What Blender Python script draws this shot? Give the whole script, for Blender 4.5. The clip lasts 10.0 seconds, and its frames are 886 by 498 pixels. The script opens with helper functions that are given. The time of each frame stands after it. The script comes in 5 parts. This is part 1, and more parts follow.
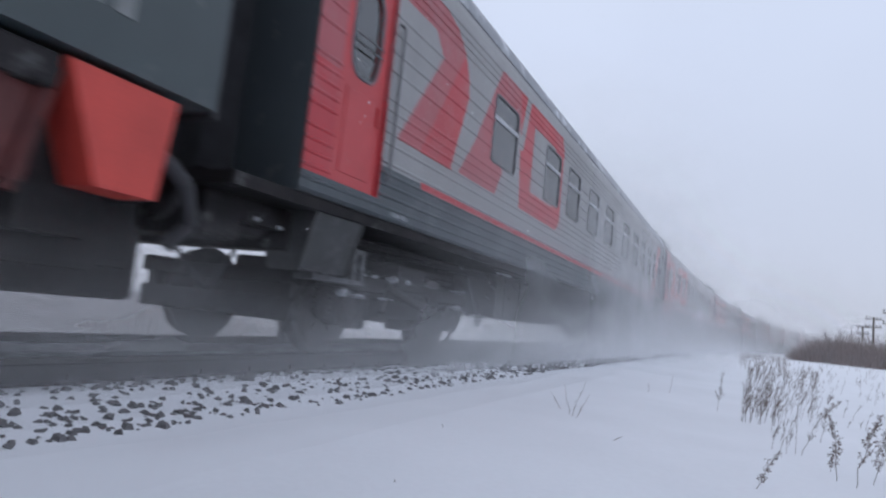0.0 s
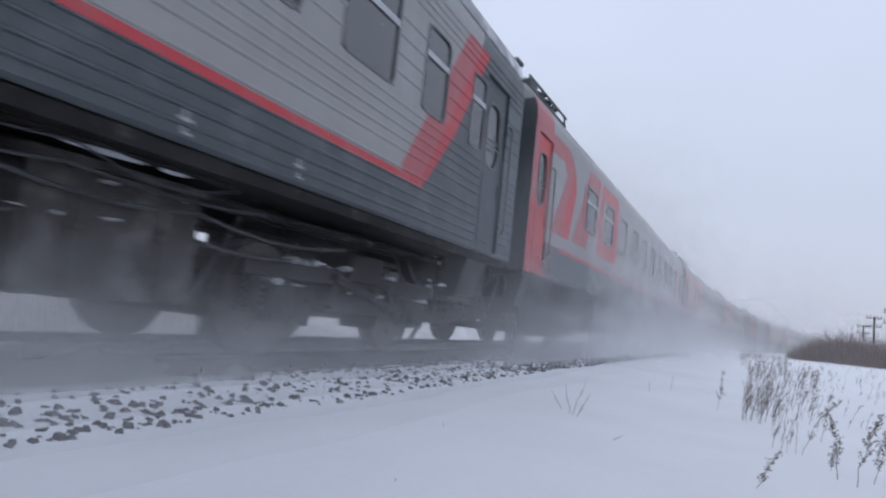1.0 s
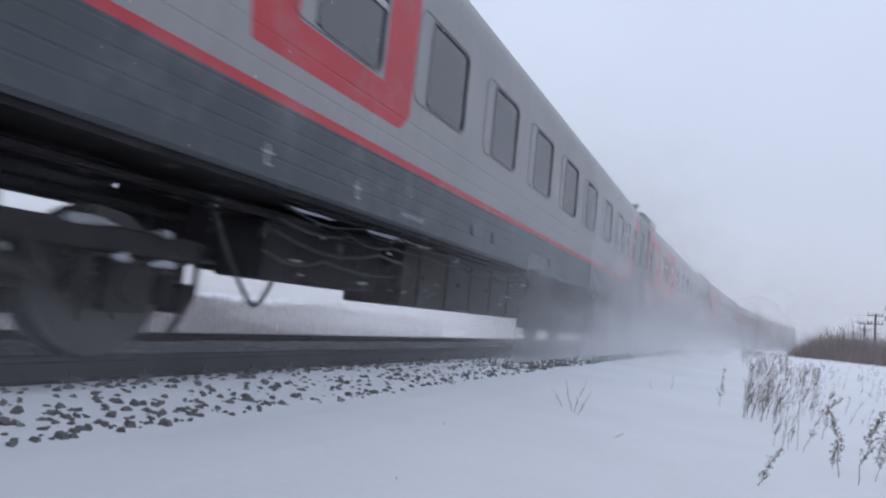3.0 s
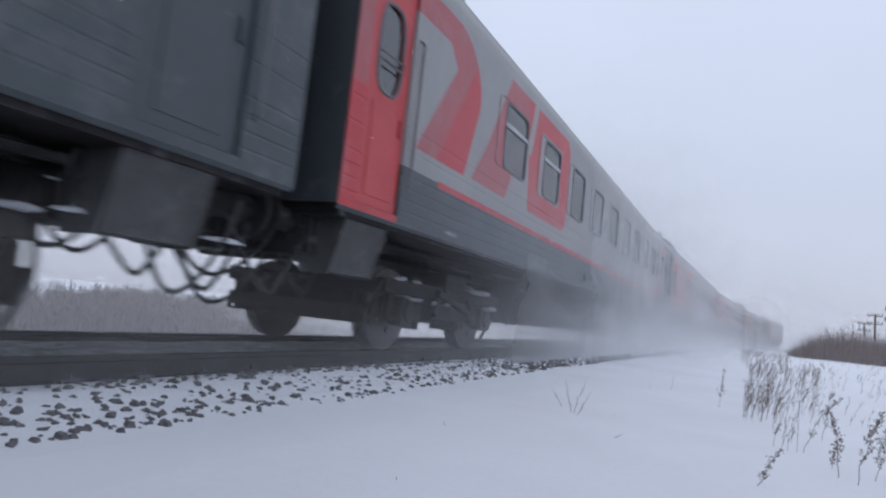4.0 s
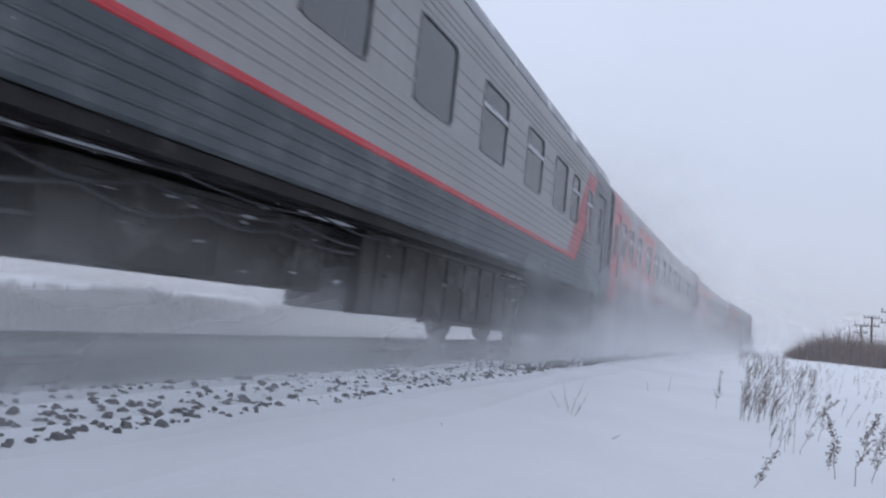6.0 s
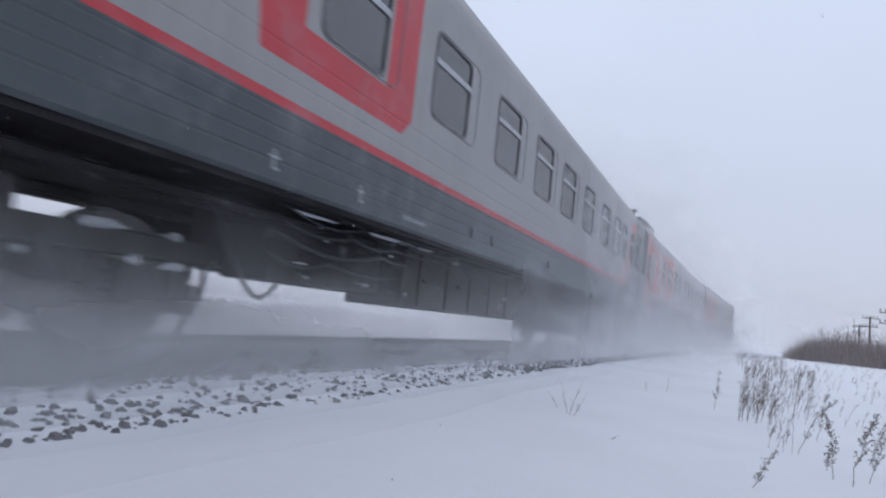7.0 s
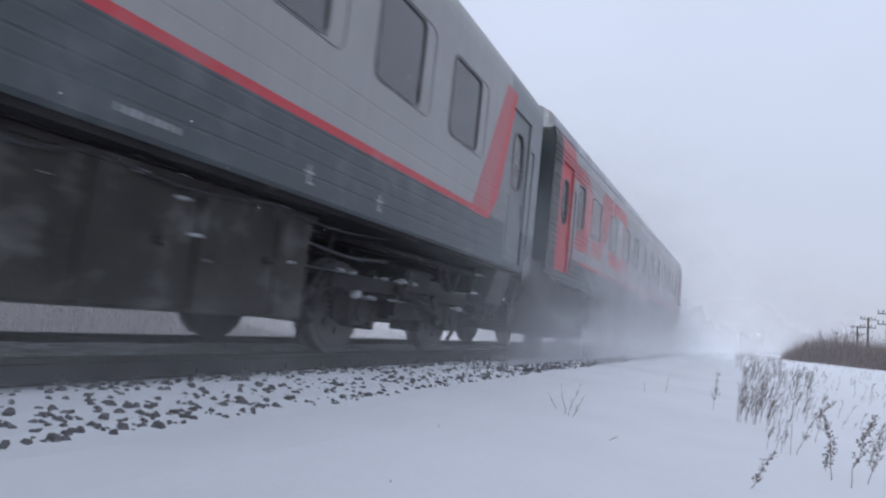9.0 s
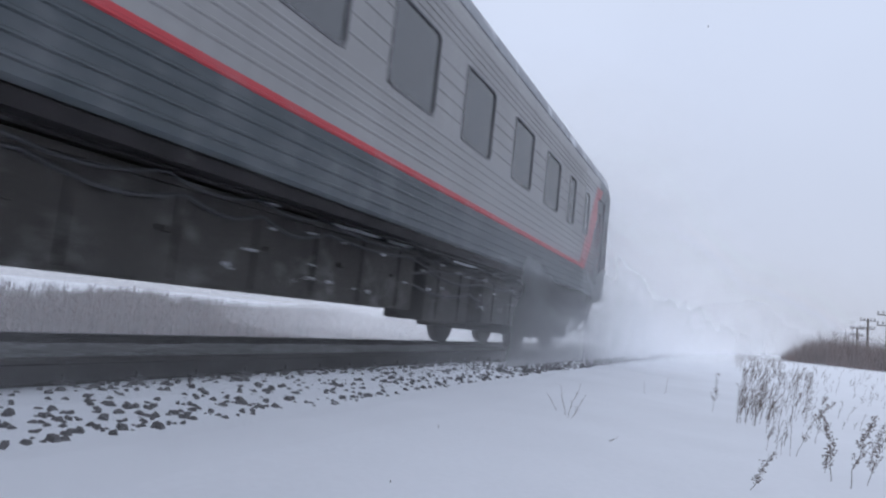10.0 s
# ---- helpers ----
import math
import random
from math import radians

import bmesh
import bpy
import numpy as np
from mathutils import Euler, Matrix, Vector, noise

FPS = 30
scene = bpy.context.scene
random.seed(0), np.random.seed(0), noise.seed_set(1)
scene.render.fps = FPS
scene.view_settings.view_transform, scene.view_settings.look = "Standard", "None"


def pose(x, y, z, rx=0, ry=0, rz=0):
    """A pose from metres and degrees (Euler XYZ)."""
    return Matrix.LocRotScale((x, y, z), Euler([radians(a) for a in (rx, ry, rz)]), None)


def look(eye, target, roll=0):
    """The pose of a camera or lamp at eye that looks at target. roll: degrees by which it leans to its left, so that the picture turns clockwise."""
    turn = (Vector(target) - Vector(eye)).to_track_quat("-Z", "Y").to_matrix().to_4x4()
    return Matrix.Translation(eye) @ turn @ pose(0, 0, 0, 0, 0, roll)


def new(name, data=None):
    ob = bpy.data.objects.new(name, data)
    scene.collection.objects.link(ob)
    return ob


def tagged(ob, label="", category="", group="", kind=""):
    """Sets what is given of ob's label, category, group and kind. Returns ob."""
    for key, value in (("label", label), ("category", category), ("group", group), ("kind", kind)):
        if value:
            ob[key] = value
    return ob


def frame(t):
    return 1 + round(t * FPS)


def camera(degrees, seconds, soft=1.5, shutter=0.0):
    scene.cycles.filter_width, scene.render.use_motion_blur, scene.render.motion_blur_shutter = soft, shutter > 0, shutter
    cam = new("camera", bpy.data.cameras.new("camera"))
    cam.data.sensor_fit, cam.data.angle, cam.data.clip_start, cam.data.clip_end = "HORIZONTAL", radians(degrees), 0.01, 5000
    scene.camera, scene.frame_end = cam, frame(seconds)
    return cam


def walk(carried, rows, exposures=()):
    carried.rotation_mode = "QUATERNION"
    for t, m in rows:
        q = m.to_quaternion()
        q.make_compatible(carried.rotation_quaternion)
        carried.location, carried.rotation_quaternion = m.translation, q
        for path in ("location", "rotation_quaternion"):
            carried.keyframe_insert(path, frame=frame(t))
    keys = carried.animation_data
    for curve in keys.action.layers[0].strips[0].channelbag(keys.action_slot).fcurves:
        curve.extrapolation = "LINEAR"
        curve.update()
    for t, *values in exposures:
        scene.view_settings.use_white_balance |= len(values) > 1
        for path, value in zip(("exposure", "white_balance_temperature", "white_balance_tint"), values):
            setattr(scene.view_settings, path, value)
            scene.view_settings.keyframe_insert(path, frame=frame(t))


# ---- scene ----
cam = camera(69.4, 10.0, soft=2.2, shutter=0.14)
EYE_Z = 0.75
PATH = [
    (0.0, 24.077, 5.861, -6.002),
    (0.5, 24.094, 5.836, -5.994),
    (1.0, 24.125, 5.784, -6.011),
    (1.5, 24.162, 5.715, -6.011),
    (2.0, 24.184, 5.619, -5.959),
    (3.5, 24.209, 5.617, -5.883),
    (4.0, 24.192, 5.647, -5.892),
    (4.5, 24.149, 5.683, -5.936),
    (5.0, 24.096, 5.716, -5.995),
    (6.5, 23.911, 5.770, -6.026),
    (7.0, 23.862, 5.779, -6.060),
    (7.5, 23.827, 5.796, -6.062),
    (8.0, 23.803, 5.813, -6.052),
    (8.5, 23.776, 5.845, -6.050),
    (9.0, 23.745, 5.886, -6.061),
    (9.5, 23.724, 5.918, -6.081),
    (10.0, 23.718, 5.958, -6.102),
]
walk(cam, [(t, pose(0, 0, EYE_Z, 90 + pitch, roll, yaw)) for t, yaw, pitch, roll in PATH],
     exposures=[(0.0, 0.0), (10.0, 0.0)])

scene.cycles.transparent_max_bounces = 72

# ---- world and light: heavy winter overcast ----
SUN_ELEVATION, SUN_ROTATION = 24.0, 200.0
world = bpy.data.worlds.new("overcast")
scene.world = world
world.use_nodes = True
wn, wl = world.node_tree.nodes, world.node_tree.links
wn.clear()
w_out = wn.new("ShaderNodeOutputWorld")
w_bg = wn.new("ShaderNodeBackground")
w_sky = wn.new("ShaderNodeTexSky")
w_sky.sky_type, w_sky.sun_disc = "NISHITA", False
w_sky.sun_elevation, w_sky.sun_rotation = radians(SUN_ELEVATION), radians(SUN_ROTATION)
w_sky.dust_density = 4.0
w_gain = wn.new("ShaderNodeMix")
w_gain.data_type, w_gain.blend_type = "RGBA", "MULTIPLY"
w_gain.inputs["Factor"].default_value = 1.0
w_gain.inputs["B"].default_value = (0.1, 0.1, 0.1, 1)
wl.new(w_sky.outputs["Color"], w_gain.inputs["A"])
w_co = wn.new("ShaderNodeTexCoord")
w_sep = wn.new("ShaderNodeSeparateXYZ")
wl.new(w_co.outputs["Generated"], w_sep.inputs[0])
w_ramp = wn.new("ShaderNodeValToRGB")
cr = w_ramp.color_ramp
cr.elements[0].position, cr.elements[0].color = 0.0, (0.55, 0.59, 0.71, 1)
cr.elements[1].position, cr.elements[1].color = 1.0, (0.70, 0.76, 0.92, 1)
e = cr.elements.new(0.12); e.color = (0.615, 0.67, 0.825, 1)
e = cr.elements.new(0.42); e.color = (0.69, 0.77, 0.965, 1)
e = cr.elements.new(0.65); e.color = (0.72, 0.80, 0.975, 1)
wl.new(w_sep.outputs["Z"], w_ramp.inputs["Fac"])
w_noise = wn.new("ShaderNodeTexNoise")
w_noise.inputs["Scale"].default_value, w_noise.inputs["Detail"].default_value = 2.2, 3.0
wl.new(w_co.outputs["Generated"], w_noise.inputs["Vector"])
w_nr = wn.new("ShaderNodeMapRange")
w_nr.inputs["To Min"].default_value, w_nr.inputs["To Max"].default_value = 0.93, 1.07
wl.new(w_noise.outputs["Fac"], w_nr.inputs["Value"])
w_cloud = wn.new("ShaderNodeMix")
w_cloud.data_type, w_cloud.blend_type = "RGBA", "MULTIPLY"
w_cloud.inputs["Factor"].default_value = 1.0
wl.new(w_ramp.outputs["Color"], w_cloud.inputs["A"])
wl.new(w_nr.outputs["Result"], w_cloud.inputs["B"])
w_mix = wn.new("ShaderNodeMix")
w_mix.data_type = "RGBA"
w_mix.inputs["Factor"].default_value = 0.92
wl.new(w_gain.outputs["Result"], w_mix.inputs["A"])
wl.new(w_cloud.outputs["Result"], w_mix.inputs["B"])
wl.new(w_mix.outputs["Result"], w_bg.inputs["Color"])
w_bg.inputs["Strength"].default_value = 1.0
wl.new(w_bg.outputs["Background"], w_out.inputs["Surface"])

sun_data = bpy.data.lights.new("sun", "SUN")
sun_data.energy, sun_data.angle, sun_data.color = 0.5, radians(40), (1.0, 0.97, 0.93)
sun = new("sun", sun_data)
sun_way = Vector((math.sin(radians(SUN_ROTATION)) * math.cos(radians(SUN_ELEVATION)),
                  math.cos(radians(SUN_ROTATION)) * math.cos(radians(SUN_ELEVATION)), math.sin(radians(SUN_ELEVATION))))
sun.matrix_world = look(sun_way * 50, (0, 0, 0))


# ---- materials ----
def nodes_of(name):
    m = bpy.data.materials.new(name)
    m.use_nodes = True
    n = m.node_tree.nodes
    return m, n, m.node_tree.links, n["Principled BSDF"]


def weathered(name, colour, rough=0.5, metal=0.0, scale=3.0, spread=0.25, bump=0.15, grain=60.0, dirt=None, dirt_at=0.6, rand=0.0, shine=0.5):
    """Surface with broad stains, fine grain and relief, in object space."""
    m, n, l, b = nodes_of(name)
    co = n.new("ShaderNodeTexCoord")
    big, fine = n.new("ShaderNodeTexNoise"), n.new("ShaderNodeTexNoise")
    big.inputs["Scale"].default_value, big.inputs["Detail"].default_value = scale, 5
    fine.inputs["Scale"].default_value, fine.inputs["Detail"].default_value = grain, 3
    l.new(co.outputs["Object"], big.inputs["Vector"])
    l.new(co.outputs["Object"], fine.inputs["Vector"])
    ramp = n.new("ShaderNodeValToRGB")
    c = Vector(colour)
    ramp.color_ramp.elements[0].position, ramp.color_ramp.elements[1].position = 0.3, 0.72
    ramp.color_ramp.elements[0].color = (*(c * (1 - spread)), 1)
    ramp.color_ramp.elements[1].color = (*(c * (1 + spread)), 1)
    mixv = n.new("ShaderNodeMath")
    mixv.operation = "MULTIPLY_ADD"
    mixv.inputs[1].default_value = 0.3
    l.new(fine.outputs["Fac"], mixv.inputs[0])
    s = n.new("ShaderNodeMath")
    s.operation = "MULTIPLY"
    s.inputs[1].default_value = 0.7
    l.new(big.outputs["Fac"], s.inputs[0])
    l.new(s.outputs[0], mixv.inputs[2])
    fac = mixv.outputs[0]
    if rand:
        oi = n.new("ShaderNodeObjectInfo")
        a = n.new("ShaderNodeMath")
        a.operation = "MULTIPLY_ADD"
        a.inputs[1].default_value = rand
        l.new(oi.outputs["Random"], a.inputs[0])
        l.new(fac, a.inputs[2])
        fac = a.outputs[0]
    l.new(fac, ramp.inputs["Fac"])
    col = ramp.outputs["Color"]
    if dirt:
        d = n.new("ShaderNodeTexNoise")
        d.inputs["Scale"].default_value, d.inputs["Detail"].default_value, d.inputs["Roughness"].default_value = scale * 1.7, 7, 0.65
        l.new(co.outputs["Object"], d.inputs["Vector"])
        dr = n.new("ShaderNodeMapRange")
        dr.inputs["From Min"].default_value, dr.inputs["From Max"].default_value = dirt_at - 0.08, dirt_at + 0.1
        l.new(d.outputs["Fac"], dr.inputs["Value"])
        mx = n.new("ShaderNodeMix")
        mx.data_type = "RGBA"
        mx.inputs["B"].default_value = (*dirt, 1)
        l.new(dr.outputs["Result"], mx.inputs["Factor"])
        l.new(col, mx.inputs["A"])
        col = mx.outputs["Result"]
    l.new(col, b.inputs["Base Color"])
    b.inputs["Roughness"].default_value, b.inputs["Metallic"].default_value = rough, metal
    b.inputs["Specular IOR Level"].default_value = shine
    if bump:
        bp = n.new("ShaderNodeBump")
        bp.inputs["Strength"].default_value, bp.inputs["Distance"].default_value = bump, 0.01
        l.new(mixv.outputs[0], bp.inputs["Height"])
        l.new(bp.outputs["Normal"], b.inputs["Normal"])
    return m


SNOW = weathered("snow", (0.80, 0.82, 0.86), 0.75, scale=0.8, spread=0.05, bump=0.25, grain=25)
SNOW_DUST = weathered("snow_flakes", (0.84, 0.85, 0.88), 0.8, scale=0.5, spread=0.03, bump=0)
UNDER = weathered("underframe_grime", (0.029, 0.027, 0.028), 0.75, scale=2.5, spread=0.45, bump=0.3, dirt=(0.17, 0.17, 0.175), dirt_at=0.68, shine=0.12)
BOX_GREY = weathered("equipment_box_paint", (0.042, 0.039, 0.037), 0.65, scale=2.0, spread=0.4, bump=0.3, dirt=(0.11, 0.108, 0.106), dirt_at=0.60, shine=0.12)
STEEL = weathered("rail_steel", (0.034, 0.031, 0.031), 0.7, 0.0, scale=4, spread=0.3, bump=0.2, shine=0.15)
WHEEL = weathered("wheel_steel", (0.07, 0.065, 0.065), 0.55, 0.4, scale=5, spread=0.35, bump=0.2)
RUBBER = weathered("gangway_rubber", (0.035, 0.035, 0.04), 0.7, scale=6, spread=0.35, bump=0.2)
ROOF = weathered("roof_paint", (0.31, 0.32, 0.34), 0.6, scale=1.5, spread=0.15, bump=0.1, dirt=(0.7, 0.72, 0.75), dirt_at=0.58)
STONE = weathered("ballast_stone", (0.085, 0.082, 0.085), 0.85, scale=9, spread=0.4, bump=0.5, grain=90, rand=0.35)
CONCRETE = weathered("sleeper_concrete", (0.065, 0.064, 0.066), 0.85, scale=5, spread=0.3, bump=0.3, dirt=(0.3, 0.31, 0.33), dirt_at=0.68)
WEED = weathered("dry_weed", (0.17, 0.14, 0.125), 0.8, scale=20, spread=0.4, bump=0)
TWIG = weathered("bush_twigs", (0.15, 0.115, 0.11), 0.85, scale=0.6, spread=0.35, bump=0)
POLE = weathered("pole_wood", (0.10, 0.085, 0.075), 0.85, scale=3, spread=0.3, bump=0.2)
FRAME = weathered("window_frame_metal", (0.13, 0.13, 0.14), 0.45, 0.3, scale=5, spread=0.25, bump=0.05)
CURTAIN = weathered("curtain_cloth", (0.72, 0.72, 0.72), 0.9, scale=3, spread=0.12, bump=0, grain=7)
INSIDE = weathered("compartment_wall", (0.09, 0.085, 0.08), 0.8, scale=2, spread=0.15, bump=0, grain=6)
LOCO_GREEN = weathered("locomotive_grey_green_paint", (0.055, 0.070, 0.073), 0.5, scale=1.5, spread=0.15, bump=0.08, dirt=(0.16, 0.165, 0.17), dirt_at=0.66)
LOCO_RED = weathered("locomotive_red_paint", (0.55, 0.06, 0.045), 0.5, scale=2.5, spread=0.2, bump=0.08)
DOOR_RED = weathered("door_red_paint", (0.50, 0.055, 0.06), 0.45, scale=2.0, spread=0.15, bump=0.05, dirt=(0.35, 0.2, 0.2), dirt_at=0.7)
GREY_DARK = weathered("door_grey_paint", (0.056, 0.066, 0.073), 0.5, scale=2.0, spread=0.12, bump=0.05, dirt=(0.16, 0.165, 0.17), dirt_at=0.68)
CLOD = weathered("dirty_packed_snow", (0.36, 0.37, 0.39), 0.8, scale=6, spread=0.35, bump=0.3, dirt=(0.12, 0.12, 0.12), dirt_at=0.58)
ALU = weathered("bare_aluminium", (0.50, 0.51, 0.53), 0.4, 0.5, scale=8, spread=0.15, bump=0.05)
STEP_GREY = weathered("frosted_step_metal", (0.060, 0.061, 0.063), 0.75, scale=2, spread=0.3, bump=0.1, dirt=(0.10, 0.10, 0.105), dirt_at=0.62)
GREY_PALE = weathered("pale_grey_door_paint", (0.17, 0.18, 0.185), 0.5, scale=2.0, spread=0.12, bump=0.05, dirt=(0.26, 0.265, 0.27), dirt_at=0.66)
SLAT = weathered("snow_dusted_bars", (0.085, 0.086, 0.09), 0.8, scale=9, spread=0.5, bump=0.2, dirt=(0.28, 0.285, 0.30), dirt_at=0.60)
CAP = weathered("cap_grey_paint", (0.14, 0.15, 0.16), 0.5, scale=6, spread=0.2, bump=0.05)
WET = weathered("snow_dusted_crib_stone", (0.13, 0.13, 0.134), 0.9, scale=5, spread=0.25, bump=0.3, grain=60, dirt=(0.30, 0.31, 0.33), dirt_at=0.55)
WHITE_MARK = weathered("white_marking_paint", (0.30, 0.31, 0.32), 0.6, scale=8, spread=0.1, bump=0)

GLASS, gn, gl, gb = nodes_of("window_glass")
gn.remove(gb)
g_tr, g_gl, g_mix, g_fr = (gn.new("ShaderNodeBsdfTransparent"), gn.new("ShaderNodeBsdfGlossy"), gn.new("ShaderNodeMixShader"),
                           gn.new("ShaderNodeFresnel"))
g_tr.inputs["Color"].default_value = (0.62, 0.64, 0.65, 1)
g_gl.inputs["Roughness"].default_value = 0.06
g_fr.inputs["IOR"].default_value = 2.5
gl.new(g_fr.outputs[0], g_mix.inputs[0])
gl.new(g_tr.outputs[0], g_mix.inputs[1])
gl.new(g_gl.outputs[0], g_mix.inputs[2])
gl.new(g_mix.outputs[0], gn["Material Output"].inputs["Surface"])


def veil_material(name, gain, top, low=-1.0, puff=0.5, scale=(0.45, 1.3), contrast=1.6):
    """Airborne powder snow: thin scattering sheet, denser in puffs, thinning out upwards. UV: metres along and metres up."""
    m, n, l, b = nodes_of(name)
    n.remove(b)
    uv = n.new("ShaderNodeUVMap")
    mp = n.new("ShaderNodeMapping")
    mp.inputs["Scale"].default_value = (scale[0], scale[1], 1)
    l.new(uv.outputs[0], mp.inputs["Vector"])
    big, fine = n.new("ShaderNodeTexNoise"), n.new("ShaderNodeTexNoise")
    big.inputs["Scale"].default_value, big.inputs["Detail"].default_value, big.inputs["Roughness"].default_value = 0.42, 2, 0.5
    fine.inputs["Scale"].default_value, fine.inputs["Detail"].default_value, fine.inputs["Roughness"].default_value = 1.3, 4, 0.5
    fine.inputs["Distortion"].default_value = 0.6
    l.new(mp.outputs[0], big.inputs["Vector"])
    l.new(mp.outputs[0], fine.inputs["Vector"])
    sep = n.new("ShaderNodeSeparateXYZ")
    l.new(uv.outputs[0], sep.inputs[0])

    def op(kind, a, c, d=None):
        q = n.new("ShaderNodeMath")
        q.operation = kind
        q.use_clamp = kind == "MULTIPLY"
        for i, v in enumerate((a, c) if d is None else (a, c, d)):
            if isinstance(v, (int, float)):
                q.inputs[i].default_value = v
            else:
                l.new(v, q.inputs[i])
        return q.outputs[0]

    cloud = op("ADD", op("MULTIPLY", big.outputs["Fac"], 0.55), op("MULTIPLY", fine.outputs["Fac"], 0.45))
    lump = op("MULTIPLY_ADD", op("SUBTRACT", cloud, 0.5), contrast * 2, 1.0)
    # height at which it thins out rises and falls with the puffs
    edge = op("SUBTRACT", sep.outputs["Y"], op("MULTIPLY_ADD", op("SUBTRACT", cloud, 0.5), puff * top * 4, 0.0))
    fade = n.new("ShaderNodeMapRange")
    fade.interpolation_type = "SMOOTHSTEP"
    fade.inputs["From Min"].default_value, fade.inputs["From Max"].default_value = low, top
    fade.inputs["To Min"].default_value, fade.inputs["To Max"].default_value = 1.0, 0.0
    l.new(edge, fade.inputs["Value"])
    # soft ends, from the layer that stores them
    soft = n.new("ShaderNodeAttribute")
    soft.attribute_name = "soft"
    dens = op("MULTIPLY", op("MULTIPLY", op("MULTIPLY", lump, gain), fade.outputs["Result"]), soft.outputs["Fac"])
    tr, df, tl = n.new("ShaderNodeBsdfTransparent"), n.new("ShaderNodeBsdfDiffuse"), n.new("ShaderNodeBsdfTranslucent")
    for q in (df, tl):
        q.inputs["Color"].default_value = (0.88, 0.89, 0.91, 1)
    half, mx = n.new("ShaderNodeMixShader"), n.new("ShaderNodeMixShader")
    l.new(df.outputs[0], half.inputs[1]), l.new(tl.outputs[0], half.inputs[2])
    l.new(dens, mx.inputs[0])
    l.new(tr.outputs[0], mx.inputs[1]), l.new(half.outputs[0], mx.inputs[2])
    l.new(mx.outputs[0], n["Material Output"].inputs["Surface"])
    return m


class Paint:
    """Small arithmetic on shader sockets, for the painted livery."""

    def __init__(self, n, l):
        self.n, self.l = n, l

    def op(self, kind, a, b=0.0, c=None):
        m = self.n.new("ShaderNodeMath")
        m.operation = kind
        for i, v in enumerate((a, b) if c is None else (a, b, c)):
            if isinstance(v, (int, float)):
                m.inputs[i].default_value = v
            else:
                self.l.new(v, m.inputs[i])
        return m.outputs[0]

    def over(self, v, edge):
        return self.op("GREATER_THAN", v, edge)

    def under(self, v, edge):
        return self.op("LESS_THAN", v, edge)

    def both(self, *vs):
        out = vs[0]
        for v in vs[1:]:
            out = self.op("MULTIPLY", out, v)
        return out

    def either(self, *vs):
        out = vs[0]
        for v in vs[1:]:
            out = self.op("MAXIMUM", out, v)
        return out

    def slant(self, h, at, h0, rate):
        return self.op("MULTIPLY_ADD", self.op("SUBTRACT", h, h0), rate, at)


BODY = 23.70          # length of a coach body
HALF = BODY / 2


